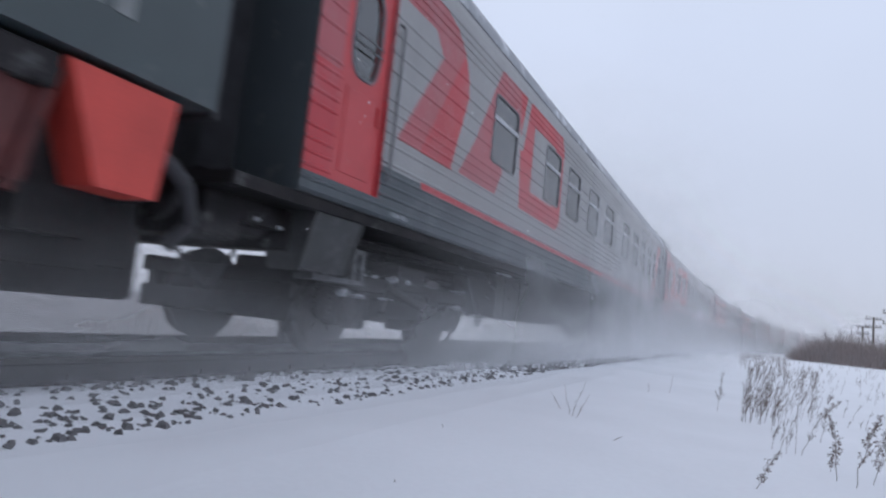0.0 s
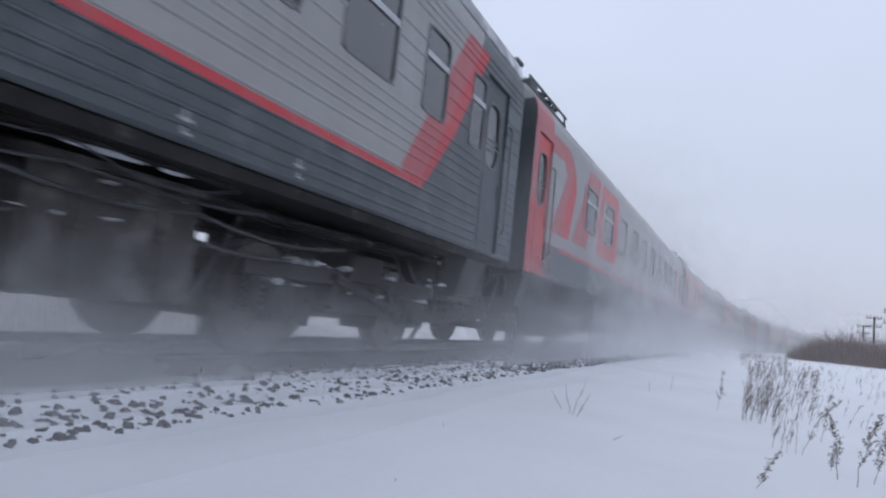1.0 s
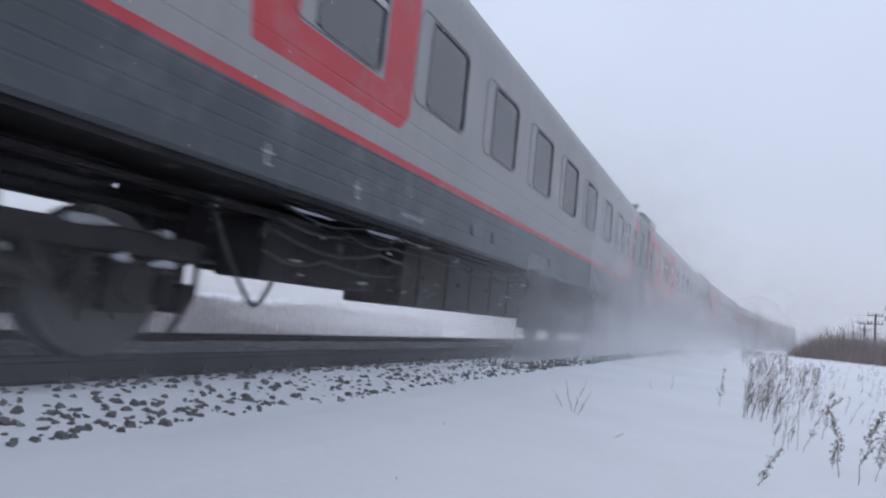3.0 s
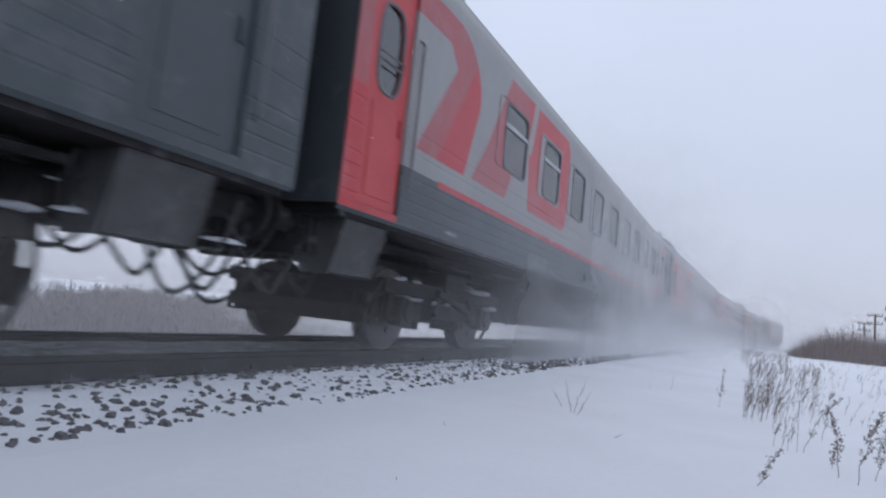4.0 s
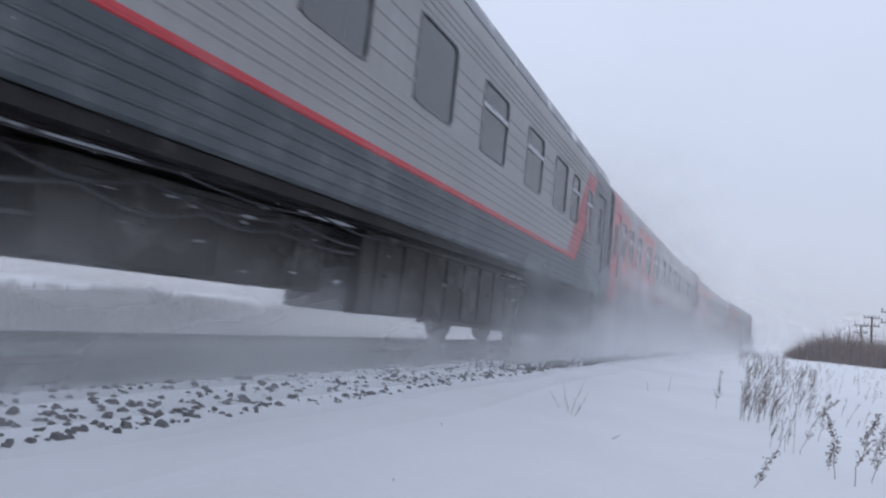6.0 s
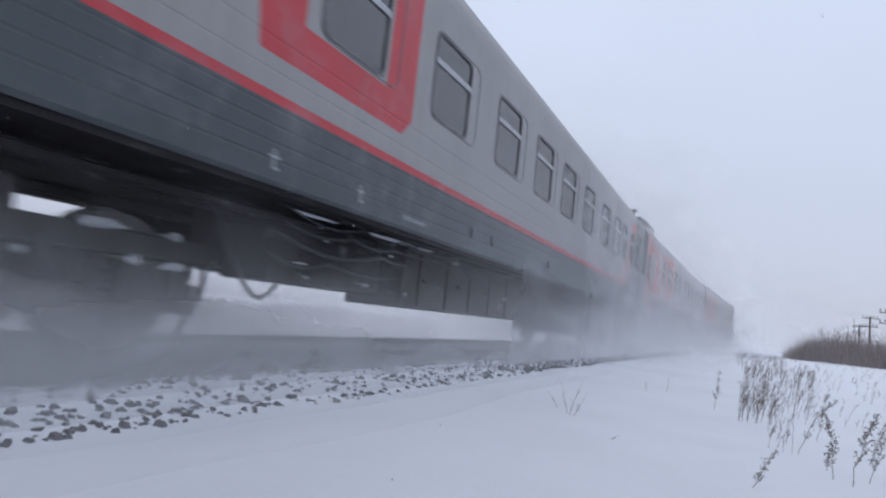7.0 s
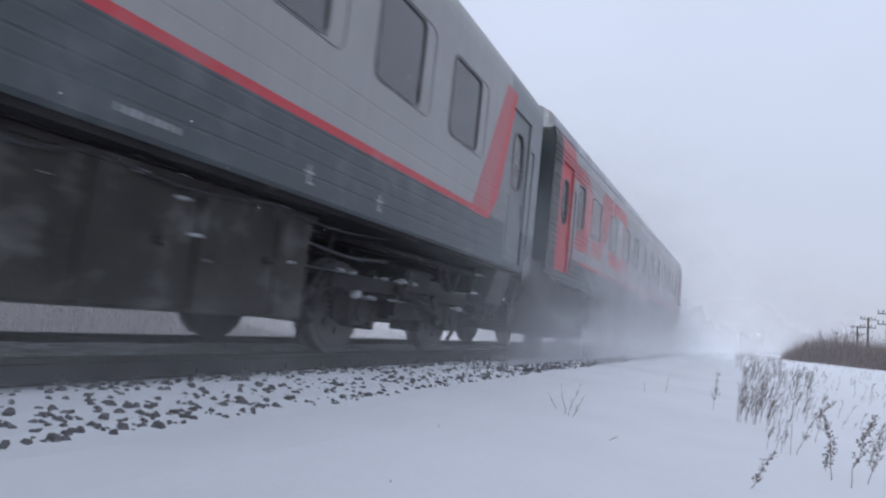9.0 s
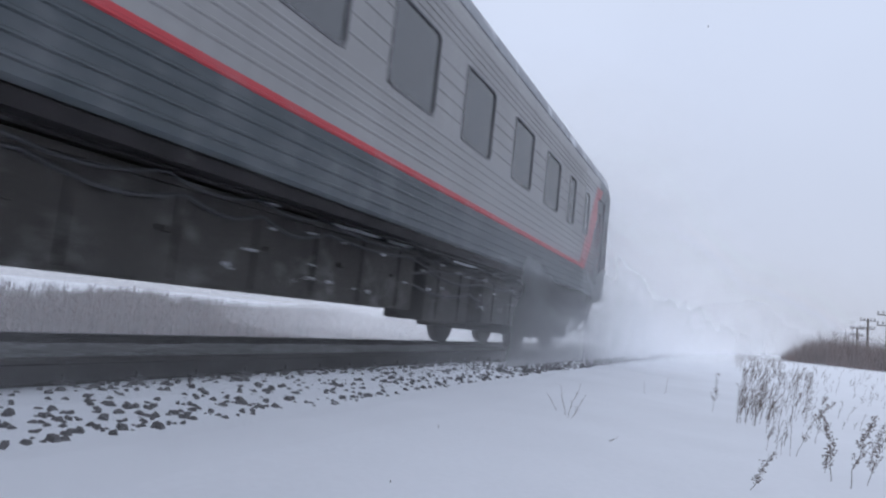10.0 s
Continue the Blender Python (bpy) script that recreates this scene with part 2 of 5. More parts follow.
def livery(name, rough, lead=0.0, gap_dark_to=-0.02, door_sill=1.20, rear=(0.054, 0.066, 0.073), tail=(3.02, -0.72, 3.85, -0.75), stripe_at=(1.732, 1.806)):
    """Light grey body, dark grey skirt, red stripe, red letter shapes at the leading end, red swoosh and dark grey at the rear."""
    m, n, l, b = nodes_of(name)
    p = Paint(n, l)
    co = n.new("ShaderNodeTexCoord")
    sep = n.new("ShaderNodeSeparateXYZ")
    l.new(co.outputs["Object"], sep.inputs[0])
    u = p.op("ADD", sep.outputs["Y"], HALF)
    w = p.op("SUBTRACT", BODY, u)
    u = p.op("SUBTRACT", u, lead)
    h = sep.outputs["Z"]
    # letter shapes
    high = p.under(h, 3.72)
    bulge = p.op("SQRT", p.op("MAXIMUM", p.op("SUBTRACT", 1.0, p.op("POWER", p.op("DIVIDE", p.op("MAXIMUM", p.op("SUBTRACT", h, 2.95), 0.0), 0.76), 2.0)), 0.0))
    bowl_right = p.op("SUBTRACT", p.op("MULTIPLY_ADD", bulge, 0.90, 1.85), p.op("MULTIPLY", p.op("MAXIMUM", p.op("SUBTRACT", 2.95, h), 0.0), 0.34))
    counter = p.both(p.under(h, 3.38), p.under(u, p.slant(h, 1.28, 2.12, 0.70)), p.under(p.op("ADD", u, h), 5.16))
    bowl = p.both(p.over(h, 2.02), p.under(h, 3.70), p.over(u, 0.95), p.under(p.op("SUBTRACT", u, bowl_right), 0.0), p.op("SUBTRACT", 1.0, counter))
    tint = p.both(bowl, p.over(u, p.slant(h, 1.75, 2.12, 0.62)))
    mid_low = p.both(p.over(h, 2.04), p.under(h, 2.56), p.over(u, p.slant(h, 2.66, 2.05, 0.80)), p.under(u, p.slant(h, 3.86, 2.05, 0.55)))
    mid_high = p.both(p.over(h, 2.55), high, p.over(u, p.slant(h, 3.06, 2.55, 0.60)), p.under(u, p.slant(h, 4.45, 2.55, 0.25)))
    arch_out = p.both(p.over(h, 2.06), high, p.over(u, p.slant(h, 4.85, 2.1, -0.18)), p.under(u, 7.06),
                      p.under(p.op("ADD", u, h), 10.60), p.over(p.op("SUBTRACT", h, u), -4.83))
    arch_in = p.both(p.over(h, 2.40), p.under(h, 3.42), p.over(u, 5.30), p.under(u, 6.52))
    slit = p.both(p.over(u, p.slant(h, 4.66, 3.0, 0.25)), p.under(u, p.slant(h, 4.86, 3.0, 0.25)), p.over(h, 2.9))
    arch = p.both(arch_out, p.op("SUBTRACT", 1.0, p.op("MAXIMUM", arch_in, slit)))
    end_panel = p.both(p.under(u, 0.98), p.over(h, door_sill))
    stripe = p.both(p.over(h, stripe_at[0]), p.under(h, stripe_at[1]), p.over(u, 1.8), p.over(w, tail[0] + 0.3))
    w0, k0, w1, k1 = tail
    swoosh = p.both(p.over(w, p.slant(h, w0, 1.84, k0)), p.under(w, p.slant(h, w1, 1.84, k1)), p.over(h, 1.72), p.under(h, 3.72),
                    p.under(p.op("SUBTRACT", w, h), w1 - 1.72), p.over(p.op("MULTIPLY_ADD", h, 0.9, w), w0 + 1.80))
    # leading end of the flat wall, painted as the dark gap between vehicles
    gap_dark = p.under(u, gap_dark_to)
    end_panel = p.both(end_panel, p.op("SUBTRACT", 1.0, gap_dark)) if lead else end_panel
    red = p.either(bowl, mid_low, mid_high, arch, end_panel, stripe, swoosh)
    deep = p.either(p.both(swoosh, p.under(w, p.slant(h, (w0 + w1) / 2 - 0.1, 1.84, (k0 + k1) / 2))), stripe, p.both(end_panel, p.under(h, 2.30)), arch, tint)
    rear_zone = p.under(w, p.slant(h, w0 + 0.3, 1.84, k0))
    skirt = p.under(h, stripe_at[1] - 0.02)
    # weathering
    big, fine, streak = (n.new("ShaderNodeTexNoise") for _ in range(3))
    big.inputs["Scale"].default_value, big.inputs["Detail"].default_value = 1.3, 6
    fine.inputs["Scale"].default_value, fine.inputs["Detail"].default_value = 40, 4
    l.new(co.outputs["Object"], big.inputs["Vector"])
    l.new(co.outputs["Object"], fine.inputs["Vector"])
    mp = n.new("ShaderNodeMapping")
    mp.inputs["Scale"].default_value = (1, 7, 0.35)
    l.new(co.outputs["Object"], mp.inputs["Vector"])
    l.new(mp.outputs[0], streak.inputs["Vector"])
    streak.inputs["Scale"].default_value, streak.inputs["Detail"].default_value = 1.5, 4
    tone = p.op("MULTIPLY_ADD", big.outputs["Fac"], 0.30, 0.74)
    tone = p.op("MULTIPLY_ADD", streak.outputs["Fac"], 0.22, p.op("MULTIPLY_ADD", fine.outputs["Fac"], 0.08, p.op("SUBTRACT", tone, 0.06)))

    def mix(f, a, c):
        x = n.new("ShaderNodeMix")
        x.data_type = "RGBA"
        l.new(f, x.inputs["Factor"])
        for v, sck in ((a, "A"), (c, "B")):
            if isinstance(v, tuple):
                x.inputs[sck].default_value = (*v, 1)
            else:
                l.new(v, x.inputs[sck])
        return x.outputs["Result"]

    base = mix(skirt, mix(rear_zone, (0.285, 0.279, 0.275), rear), (0.054, 0.066, 0.073))
    # near-black colour stands in for the shade of that gap
    base = mix(gap_dark, base, (0.022, 0.021, 0.022)) if lead else base
    reds = mix(deep, (0.38, 0.085, 0.095), (0.46, 0.038, 0.048))
    col = mix(red, base, reds)
    mul = n.new("ShaderNodeMix")
    mul.data_type, mul.blend_type = "RGBA", "MULTIPLY"
    mul.inputs["Factor"].default_value = 1.0
    l.new(col, mul.inputs["A"])
    l.new(tone, mul.inputs["B"])
    # frost and road dust in blotches on the paint
    dust = n.new("ShaderNodeTexNoise")
    dust.inputs["Scale"].default_value, dust.inputs["Detail"].default_value, dust.inputs["Roughness"].default_value = 2.4, 8, 0.7
    l.new(co.outputs["Object"], dust.inputs["Vector"])
    dr = n.new("ShaderNodeMapRange")
    dr.inputs["From Min"].default_value, dr.inputs["From Max"].default_value, dr.inputs["To Max"].default_value = 0.50, 0.78, 0.3
    l.new(dust.outputs["Fac"], dr.inputs["Value"])
    l.new(mix(dr.outputs["Result"], mul.outputs["Result"], (0.30, 0.30, 0.315)), b.inputs["Base Color"])
    b.inputs["Roughness"].default_value = rough
    bp = n.new("ShaderNodeBump")
    bp.inputs["Strength"].default_value, bp.inputs["Distance"].default_value = 0.12, 0.01
    l.new(big.outputs["Fac"], bp.inputs["Height"])
    l.new(bp.outputs["Normal"], b.inputs["Normal"])
    return m


LIVERY = livery("coach_livery", 0.42)
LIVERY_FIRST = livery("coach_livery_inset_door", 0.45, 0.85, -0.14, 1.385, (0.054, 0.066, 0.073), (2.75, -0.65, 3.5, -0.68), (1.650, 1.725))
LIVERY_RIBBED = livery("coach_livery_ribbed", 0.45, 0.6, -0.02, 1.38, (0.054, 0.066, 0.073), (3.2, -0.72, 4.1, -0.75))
LIVERY_STEEP = livery("coach_livery_steep_band", 0.42, 0.0, -0.02, 1.20, (0.17, 0.18, 0.185), (1.95, -0.28, 2.80, -0.48))
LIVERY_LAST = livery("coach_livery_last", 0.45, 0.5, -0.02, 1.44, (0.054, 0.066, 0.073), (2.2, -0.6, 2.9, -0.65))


# ---- mesh helpers ----
def mesh_of(bm, name, material, smooth=False):
    me = bpy.data.meshes.new(name)
    if smooth:
        for f in bm.faces:
            f.smooth = True
    bm.normal_update()
    bm.to_mesh(me)
    bm.free()
    me.materials.append(material)
    return me


def part(name, bm, material, parent=None, label="", smooth=False):
    """One mesh object under a thing or a part. bm: a bmesh, or a mesh to share."""
    me = bm if isinstance(bm, bpy.types.Mesh) else mesh_of(bm, name, material, smooth)
    ob = new(name, me)
    if parent:
        ob.parent = parent
    if label:
        tagged(ob, label)
    return ob


def box(bm, lo, hi, bevel=0.0):
    made = bmesh.ops.create_cube(bm, size=1)["verts"]
    for v in made:
        v.co = [lo[i] + (v.co[i] + 0.5) * (hi[i] - lo[i]) for i in range(3)]
    if bevel:
        edges = list({e for v in made for e in v.link_edges})
        bmesh.ops.bevel(bm, geom=edges, offset=bevel, segments=2, affect="EDGES", profile=0.6)
    return bm


def rod(bm, a, b, r, r2=None, sides=8):
    a, b = Vector(a), Vector(b)
    m = Matrix.Translation((a + b) / 2) @ (b - a).to_track_quat("Z", "Y").to_matrix().to_4x4()
    bmesh.ops.create_cone(bm, cap_ends=True, segments=sides, radius1=r, radius2=r if r2 is None else r2, depth=(b - a).length, matrix=m)
    return bm


def pipe(bm, pts, r, sides=6):
    for a, b in zip(pts, pts[1:]):
        rod(bm, a, b, r, sides=sides)
    return bm


def sweep(bm, ring, path_y):
    """A closed cross-section (x, z) carried along y."""
    rows = [[bm.verts.new((x, y, z)) for x, z in ring] for y in path_y]
    k = len(ring)
    for a, b in zip(rows, rows[1:]):
        for i in range(k):
            bm.faces.new((a[i], a[(i + 1) % k], b[(i + 1) % k], b[i]))
    bm.faces.new(rows[0][::-1])
    bm.faces.new(rows[-1])
    bmesh.ops.recalc_face_normals(bm, faces=bm.faces[:])
    return bm


def disc(bm, x0, x1, r, sides=28, y=0.0, z=0.0):
    return rod(bm, (x0, y, z), (x1, y, z), r, sides=sides)


# ---- the line ----
TRACK_X, CURVE = -4.575, 0.001386     # centre line beside the camera, and its curvature
RAIL_Z = EYE_Z - 0.51                 # top of the rails
BED_Z = EYE_Z - 0.385                 # level to which the snowed-in shoulder is drawn
LIFT = BED_Z - RAIL_Z                 # vehicle bodies ride this much above their nominal height over the rails
SPEED, PULL, FIRST = 18.2394, 0.0447, 2.3792
PITCH = 24.54                         # coach spacing over the couplers


def line_at(s, side=0.0, z=0.0):
    """Point beside the curved centre line, s metres along it."""
    a = math.atan(CURVE * s)
    return Vector((TRACK_X + CURVE * s * s / 2 + side * math.cos(a), s - side * math.sin(a), z))


def run(t):
    return -SPEED * t - PULL * t * (t - 10) / 2


def train_pose(s):
    """Pose of a vehicle whose middle is at s: both bogies on the line."""
    a, b = line_at(s - 8.5, 0, RAIL_Z + LIFT), line_at(s + 8.5, 0, RAIL_Z + LIFT)
    c = (a + b) / 2
    return pose(c.x, c.y, c.z, 0, 0, -math.degrees(math.atan2(b.x - a.x, b.y - a.y)))


# ---- ground ----
def snow_height(x, y):
    """Snow surface: a low bank at the ballast, a flat field, a slight rise at the weedy verge."""
    d = x - (CURVE * y * y / 2 if y > -60 else 0) - TRACK_X
    ripple = 0.03 * noise.noise((x * 0.5, y * 0.35, 0)) + 0.012 * noise.noise((x * 2.1, y * 1.6, 3))
    if d < -1.9:
        z = RAIL_Z - 0.25 - 6.0 * min(1, max(0, (-2.6 - d) / 11))
    elif d < 0.86:
        z = RAIL_Z - 0.33
    elif d < 1.42:
        z = RAIL_Z - 0.160 + 0.060 * (d - 0.86) / 0.56
    elif d < 2.25:
        k = (d - 1.42) / 0.83
        z = BED_Z - 0.225 - 0.075 * k
    else:
        k = min(1.0, (d - 2.25) / 2.4)
        z = BED_Z - 0.30 - (BED_Z - 0.30) * k * k * (3 - 2 * k)
    return z + ripple * (1 if d > 2.0 or d < -1.9 else 0.35)


def graded(lo, hi, at, fine, grow):
    """Cuts that are close near 'at' and wider away from it."""
    out, p, st = [at], at, fine
    while p < hi:
        p += st
        st *= grow
        out.append(min(p, hi))
    p, st = at, fine
    while p > lo:
        p -= st
        st *= grow
        out.insert(0, max(p, lo))
    return out


def build_ground():
    ds = graded(-900, 900, 1.9, 0.07, 1.035)
    ss = graded(-500, 1500, 4.0, 0.12, 1.03)
    verts, faces = [], []
    for s in ss:
        sc = max(-120.0, min(s, 320.0))
        off = CURVE * sc * sc / 2 + CURVE * sc * (s - sc)
        for d in ds:
            x = TRACK_X + d + off
            verts.append((x, s, snow_height(TRACK_X + d + (CURVE * s * s / 2 if s > -60 else 0), s)))
    k = len(ds)
    for i in range(len(ss) - 1):
        for j in range(k - 1):
            faces.append((i * k + j, i * k + j + 1, (i + 1) * k + j + 1, (i + 1) * k + j))
    me = bpy.data.meshes.new("ground")
    me.from_pydata(verts, [], faces)
    me.polygons.foreach_set("use_smooth", [True] * len(faces))
    me.materials.append(SNOW)
    return tagged(new("ground", me), "wind-smoothed white snow field beside the railway", "ground", kind="structure")


build_ground()


# ---- railway ----
def build_rail(side, name):
    prof = [(-0.075, -0.18), (0.075, -0.18), (0.075, -0.165), (0.012, -0.15), (0.010, -0.045), (0.036, -0.035), (0.036, -0.006), (0.028, 0.0),
            (-0.028, 0.0), (-0.036, -0.006), (-0.036, -0.035), (-0.010, -0.045), (-0.012, -0.15), (-0.075, -0.165)]
    bm = bmesh.new()
    rows = []
    for s in list(range(-60, 40, 2)) + list(range(40, 321, 8)):
        rows.append([bm.verts.new(line_at(s, side + x, RAIL_Z + z)) for x, z in prof])
    for a, b in zip(rows, rows[1:]):
        for i in range(len(prof)):
            bm.faces.new((a[i], a[(i + 1) % len(prof)], b[(i + 1) % len(prof)], b[i]))
    bm.faces.new(rows[0][::-1]), bm.faces.new(rows[-1])
    bmesh.ops.recalc_face_normals(bm, faces=bm.faces[:])
    return tagged(part(name, bm, STEEL), "worn dark steel rail on concrete sleepers dusted with snow", "rail", group="rails of the track")


build_rail(0.80, "rail")
build_rail(-0.80, "rail")


# ---- coaches ----
CACHE = {}


def shared(key, make):
    if key not in CACHE:
        CACHE[key] = make()
    return CACHE[key]


SILL, WIN_LO, WIN_HI, GUTTER = 1.22, 2.45, 3.36, 4.04


def side_profile(ribbed):
    """Cross-section of the side wall from sill to gutter as (x, z), with pressed ribs."""
    if ribbed:
        ribs = [1.33 + 0.105 * i for i in range(5)] + [1.93, 2.035, 2.14, 2.245, 2.35] + [2.62, 2.80, 2.98, 3.16] + [3.44, 3.53, 3.62, 3.71]
        deep, half = 0.012, 0.018
    else:
        ribs = [1.34, 1.46, 1.58, 1.70, 1.95, 2.18]
        deep, half = -0.004, 0.013
    lo = SILL if ribbed else SILL - 0.055
    pts = [(1.52, lo), (1.55, lo + 0.03)]
    for z in ribs:
        pts += [(1.55, z - half), (1.55 + deep, z - half * 0.4), (1.55 + deep, z + half * 0.4), (1.55, z + half)]
    pts += [(1.55, WIN_LO), (1.55, WIN_HI), (1.55, 3.76), (1.535, 3.88), (1.50, 3.97), (1.465, GUTTER)]
    return sorted(pts, key=lambda q: q[1])


def side_mesh(key, ribbed, openings, paint, sgn, front=0.0):
    """A side wall with real openings (u0, u1, h0, h1), and their reveals."""
    def make():
        bm = bmesh.new()
        prof = side_profile(ribbed)
        hs = {h for o in openings for h in o[2:]}
        for h in hs:
            if all(abs(h - q[1]) > 1e-4 for q in prof):
                prof.append((1.55, h))
        prof = sorted(prof, key=lambda q: q[1])
        cuts = sorted({front, BODY, *(round(v, 3) for o in openings for v in o[:2])})
        grid = [[bm.verts.new((sgn * x, u - HALF, z)) for x, z in prof] for u in cuts]
        for i in range(len(cuts) - 1):
            um = (cuts[i] + cuts[i + 1]) / 2
            for j in range(len(prof) - 1):
                hm = (prof[j][1] + prof[j + 1][1]) / 2
                if any(o[0] < um < o[1] and o[2] < hm < o[3] for o in openings):
                    continue
                q = (grid[i][j], grid[i + 1][j], grid[i + 1][j + 1], grid[i][j + 1])
                bm.faces.new(q if sgn > 0 else q[::-1])
        for u0, u1, h0, h1 in openings:
            y0, y1 = u0 - HALF, u1 - HALF
            ring = [(y0, h0), (y1, h0), (y1, h1), (y0, h1)]
            for (ya, za), (yb, zb) in zip(ring, ring[1:] + ring[:1]):
                v = [bm.verts.new(c) for c in ((sgn * 1.55, ya, za), (sgn * 1.55, yb, zb), (sgn * 1.46, yb, zb), (sgn * 1.46, ya, za))]
                bm.faces.new(v if sgn < 0 else v[::-1])
        bmesh.ops.remove_doubles(bm, verts=bm.verts[:], dist=0.0005)
        return mesh_of(bm, "side_wall", paint)
    return shared(("side", key, paint.name, sgn), make)


# body grey raised for the roof: sky light on top put into the colour
ROOF_SMOOTH = weathered("roof_grey_sky_lit", (0.34, 0.34, 0.34), 0.45, scale=1.5, spread=0.1, bump=0.1, dirt=(0.5, 0.51, 0.54), dirt_at=0.66)


def roof_mesh(ribbed, front=0.0):
    def make():
        ring = [(1.50, GUTTER - 0.03), (1.50, GUTTER), (1.44, GUTTER + 0.03), (1.31, 4.20), (1.10, 4.31), (0.80, 4.41), (0.40, 4.48), (0.0, 4.50)]
        if ribbed:
            ring = ring[:2] + [(1.475, GUTTER + 0.11), (1.40, 4.28), (1.20, 4.40), (0.86, 4.50), (0.42, 4.57), (0.0, 4.59)]
        else:
            ring = [(1.466, GUTTER - 0.03), (1.464, GUTTER)] + [(1.405, 4.135), (1.30, 4.235), (1.10, 4.325), (0.80, 4.415), (0.40, 4.48), (0.0, 4.50)]
        full = ring + [(-x, z) for x, z in ring[-2::-1]] + [(-1.42, GUTTER - 0.05), (1.42, GUTTER - 0.05)]
        return mesh_of(sweep(bmesh.new(), full, [-HALF + front, HALF]), "roof", ROOF if ribbed else ROOF_SMOOTH, not ribbed)
    return shared(("roof", ribbed, front), make)


def rounded(y0, y1, z0, z1, r, n=4):
    pts = []
    for cy, cz, a0 in ((y1 - r, z1 - r, 0), (y0 + r, z1 - r, 90), (y0 + r, z0 + r, 180), (y1 - r, z0 + r, 270)):
        for i in range(n + 1):
            a = radians(a0 + 90 * i / n)
            pts.append((cy + r * math.cos(a), cz + r * math.sin(a)))
    return pts


def window_frame_mesh(wd, ht, transom):
    def make():
        bm = bmesh.new()
        def ringset(grow, x):
            return [bm.verts.new((x, y, z)) for y, z in rounded(-wd / 2 - grow, wd / 2 + grow, -grow, ht + grow, 0.10 + grow)]
        a, b, c, d = ringset(0.012, 0.0), ringset(0.010, 0.010), ringset(-0.010, 0.010), ringset(-0.014, -0.018)
        for p, q in ((a, b), (b, c), (c, d)):
            for i in range(len(p)):
                bm.faces.new((p[i], p[(i + 1) % len(p)], q[(i + 1) % len(p)], q[i]))
        # corner fillers behind the frame
        bmesh.ops.recalc_face_normals(bm, faces=bm.faces[:])
        return mesh_of(bm, "window_frame", FRAME)
    return shared(("frame", wd, ht, transom), make)


def transom_mesh(wd, ht):
    def make():
        bm = bmesh.new()
        for z in (-0.017, 0.017):
            box(bm, (-0.008, -wd / 2 + 0.004, ht * 0.66 + z - 0.012), (0.012, wd / 2 - 0.004, ht * 0.66 + z + 0.012), 0.004)
        box(bm, (-0.008, -wd / 2 + 0.004, ht * 0.66 - 0.008), (0.004, wd / 2 - 0.004, ht * 0.66 + 0.008))
        return mesh_of(bm, "transom", ALU)
    return shared(("transom", wd, ht), make)


def pane_mesh(wd, ht):
    def make():
        bm = bmesh.new()
        box(bm, (-0.016, -wd / 2 + 0.002, 0.002), (-0.010, wd / 2 - 0.002, ht - 0.002))
        return mesh_of(bm, "pane", GLASS)
    return shared(("pane", wd, ht), make)


def curtain_mesh(wd, ht, drawn):
    def make():
        bm = bmesh.new()
        n = 40
        rows = []
        for i in range(n + 1):
            f = i / n
            x = -0.045 + 0.010 * math.sin(f * 22 * drawn + drawn * 9)
            rows.append([bm.verts.new((x, -wd / 2 - 0.1 + f * (wd + 0.2) * drawn, z)) for z in (-0.05, ht + 0.08)])
        for a, b in zip(rows, rows[1:]):
            bm.faces.new((a[0], b[0], b[1], a[1]))
        return mesh_of(bm, "curtain", CURTAIN, True)
    return shared(("curtain", wd, ht, drawn), make)


def surround_mesh(wd, ht, ext):
    """Pressed bead round the window and the blanked panel beside it."""
    def make():
        bm = bmesh.new()
        y0, y1 = -wd / 2 - 0.02 + min(0, ext), wd / 2 + 0.02 + max(0, ext)
        rings = []
        for g, x in ((0.0, 0.0), (0.004, 0.008), (0.010, 0.008), (0.014, 0.0)):
            rings.append([bm.verts.new((x, y, z)) for y, z in rounded(y0 - g, y1 + g, -0.02 - g, ht + 0.02 + g, 0.12 + g)])
        for p, q in zip(rings, rings[1:]):
            for i in range(len(p)):
                bm.faces.new((p[i], q[i], q[(i + 1) % len(p)], p[(i + 1) % len(p)]))
        bmesh.ops.recalc_face_normals(bm, faces=bm.faces[:])
        return mesh_of(bm, "window_surround", SURROUND)
    return shared(("surround", wd, ht, ext), make)


SURROUND = weathered("window_surround_paint", (0.17, 0.175, 0.185), 0.5, scale=4, spread=0.15, bump=0.05)


def add_window(coach, u, wd, lo, ht, transom, drawn, sgn=1, ext=0.0):
    f = part("window_frame", window_frame_mesh(wd, ht, transom), FRAME, coach)
    f.matrix_basis = pose(sgn * 1.55, u - HALF, lo, 0, 0, 0 if sgn > 0 else 180)
    g = part("pane", pane_mesh(wd, ht), GLASS, f)
    g.visible_shadow = False
    if transom:
        part("transom", transom_mesh(wd, ht), ALU, f, "bare aluminium transom")
    if ext:
        part("window_surround", surround_mesh(wd, ht, ext), SURROUND, f)
    if drawn:
        part("curtain", curtain_mesh(wd, ht, drawn), CURTAIN, f)


def oval(a, b, n=24, power=0.62):
    """Rounded window outline about its middle."""
    pts = []
    for i in range(n):
        c, s = math.cos(2 * math.pi * i / n), math.sin(2 * math.pi * i / n)
        pts.append((math.copysign(abs(c) ** power, c) * a, math.copysign(abs(s) ** power, s) * b))
    return pts


DOOR_WIN = (2.36, 3.24)


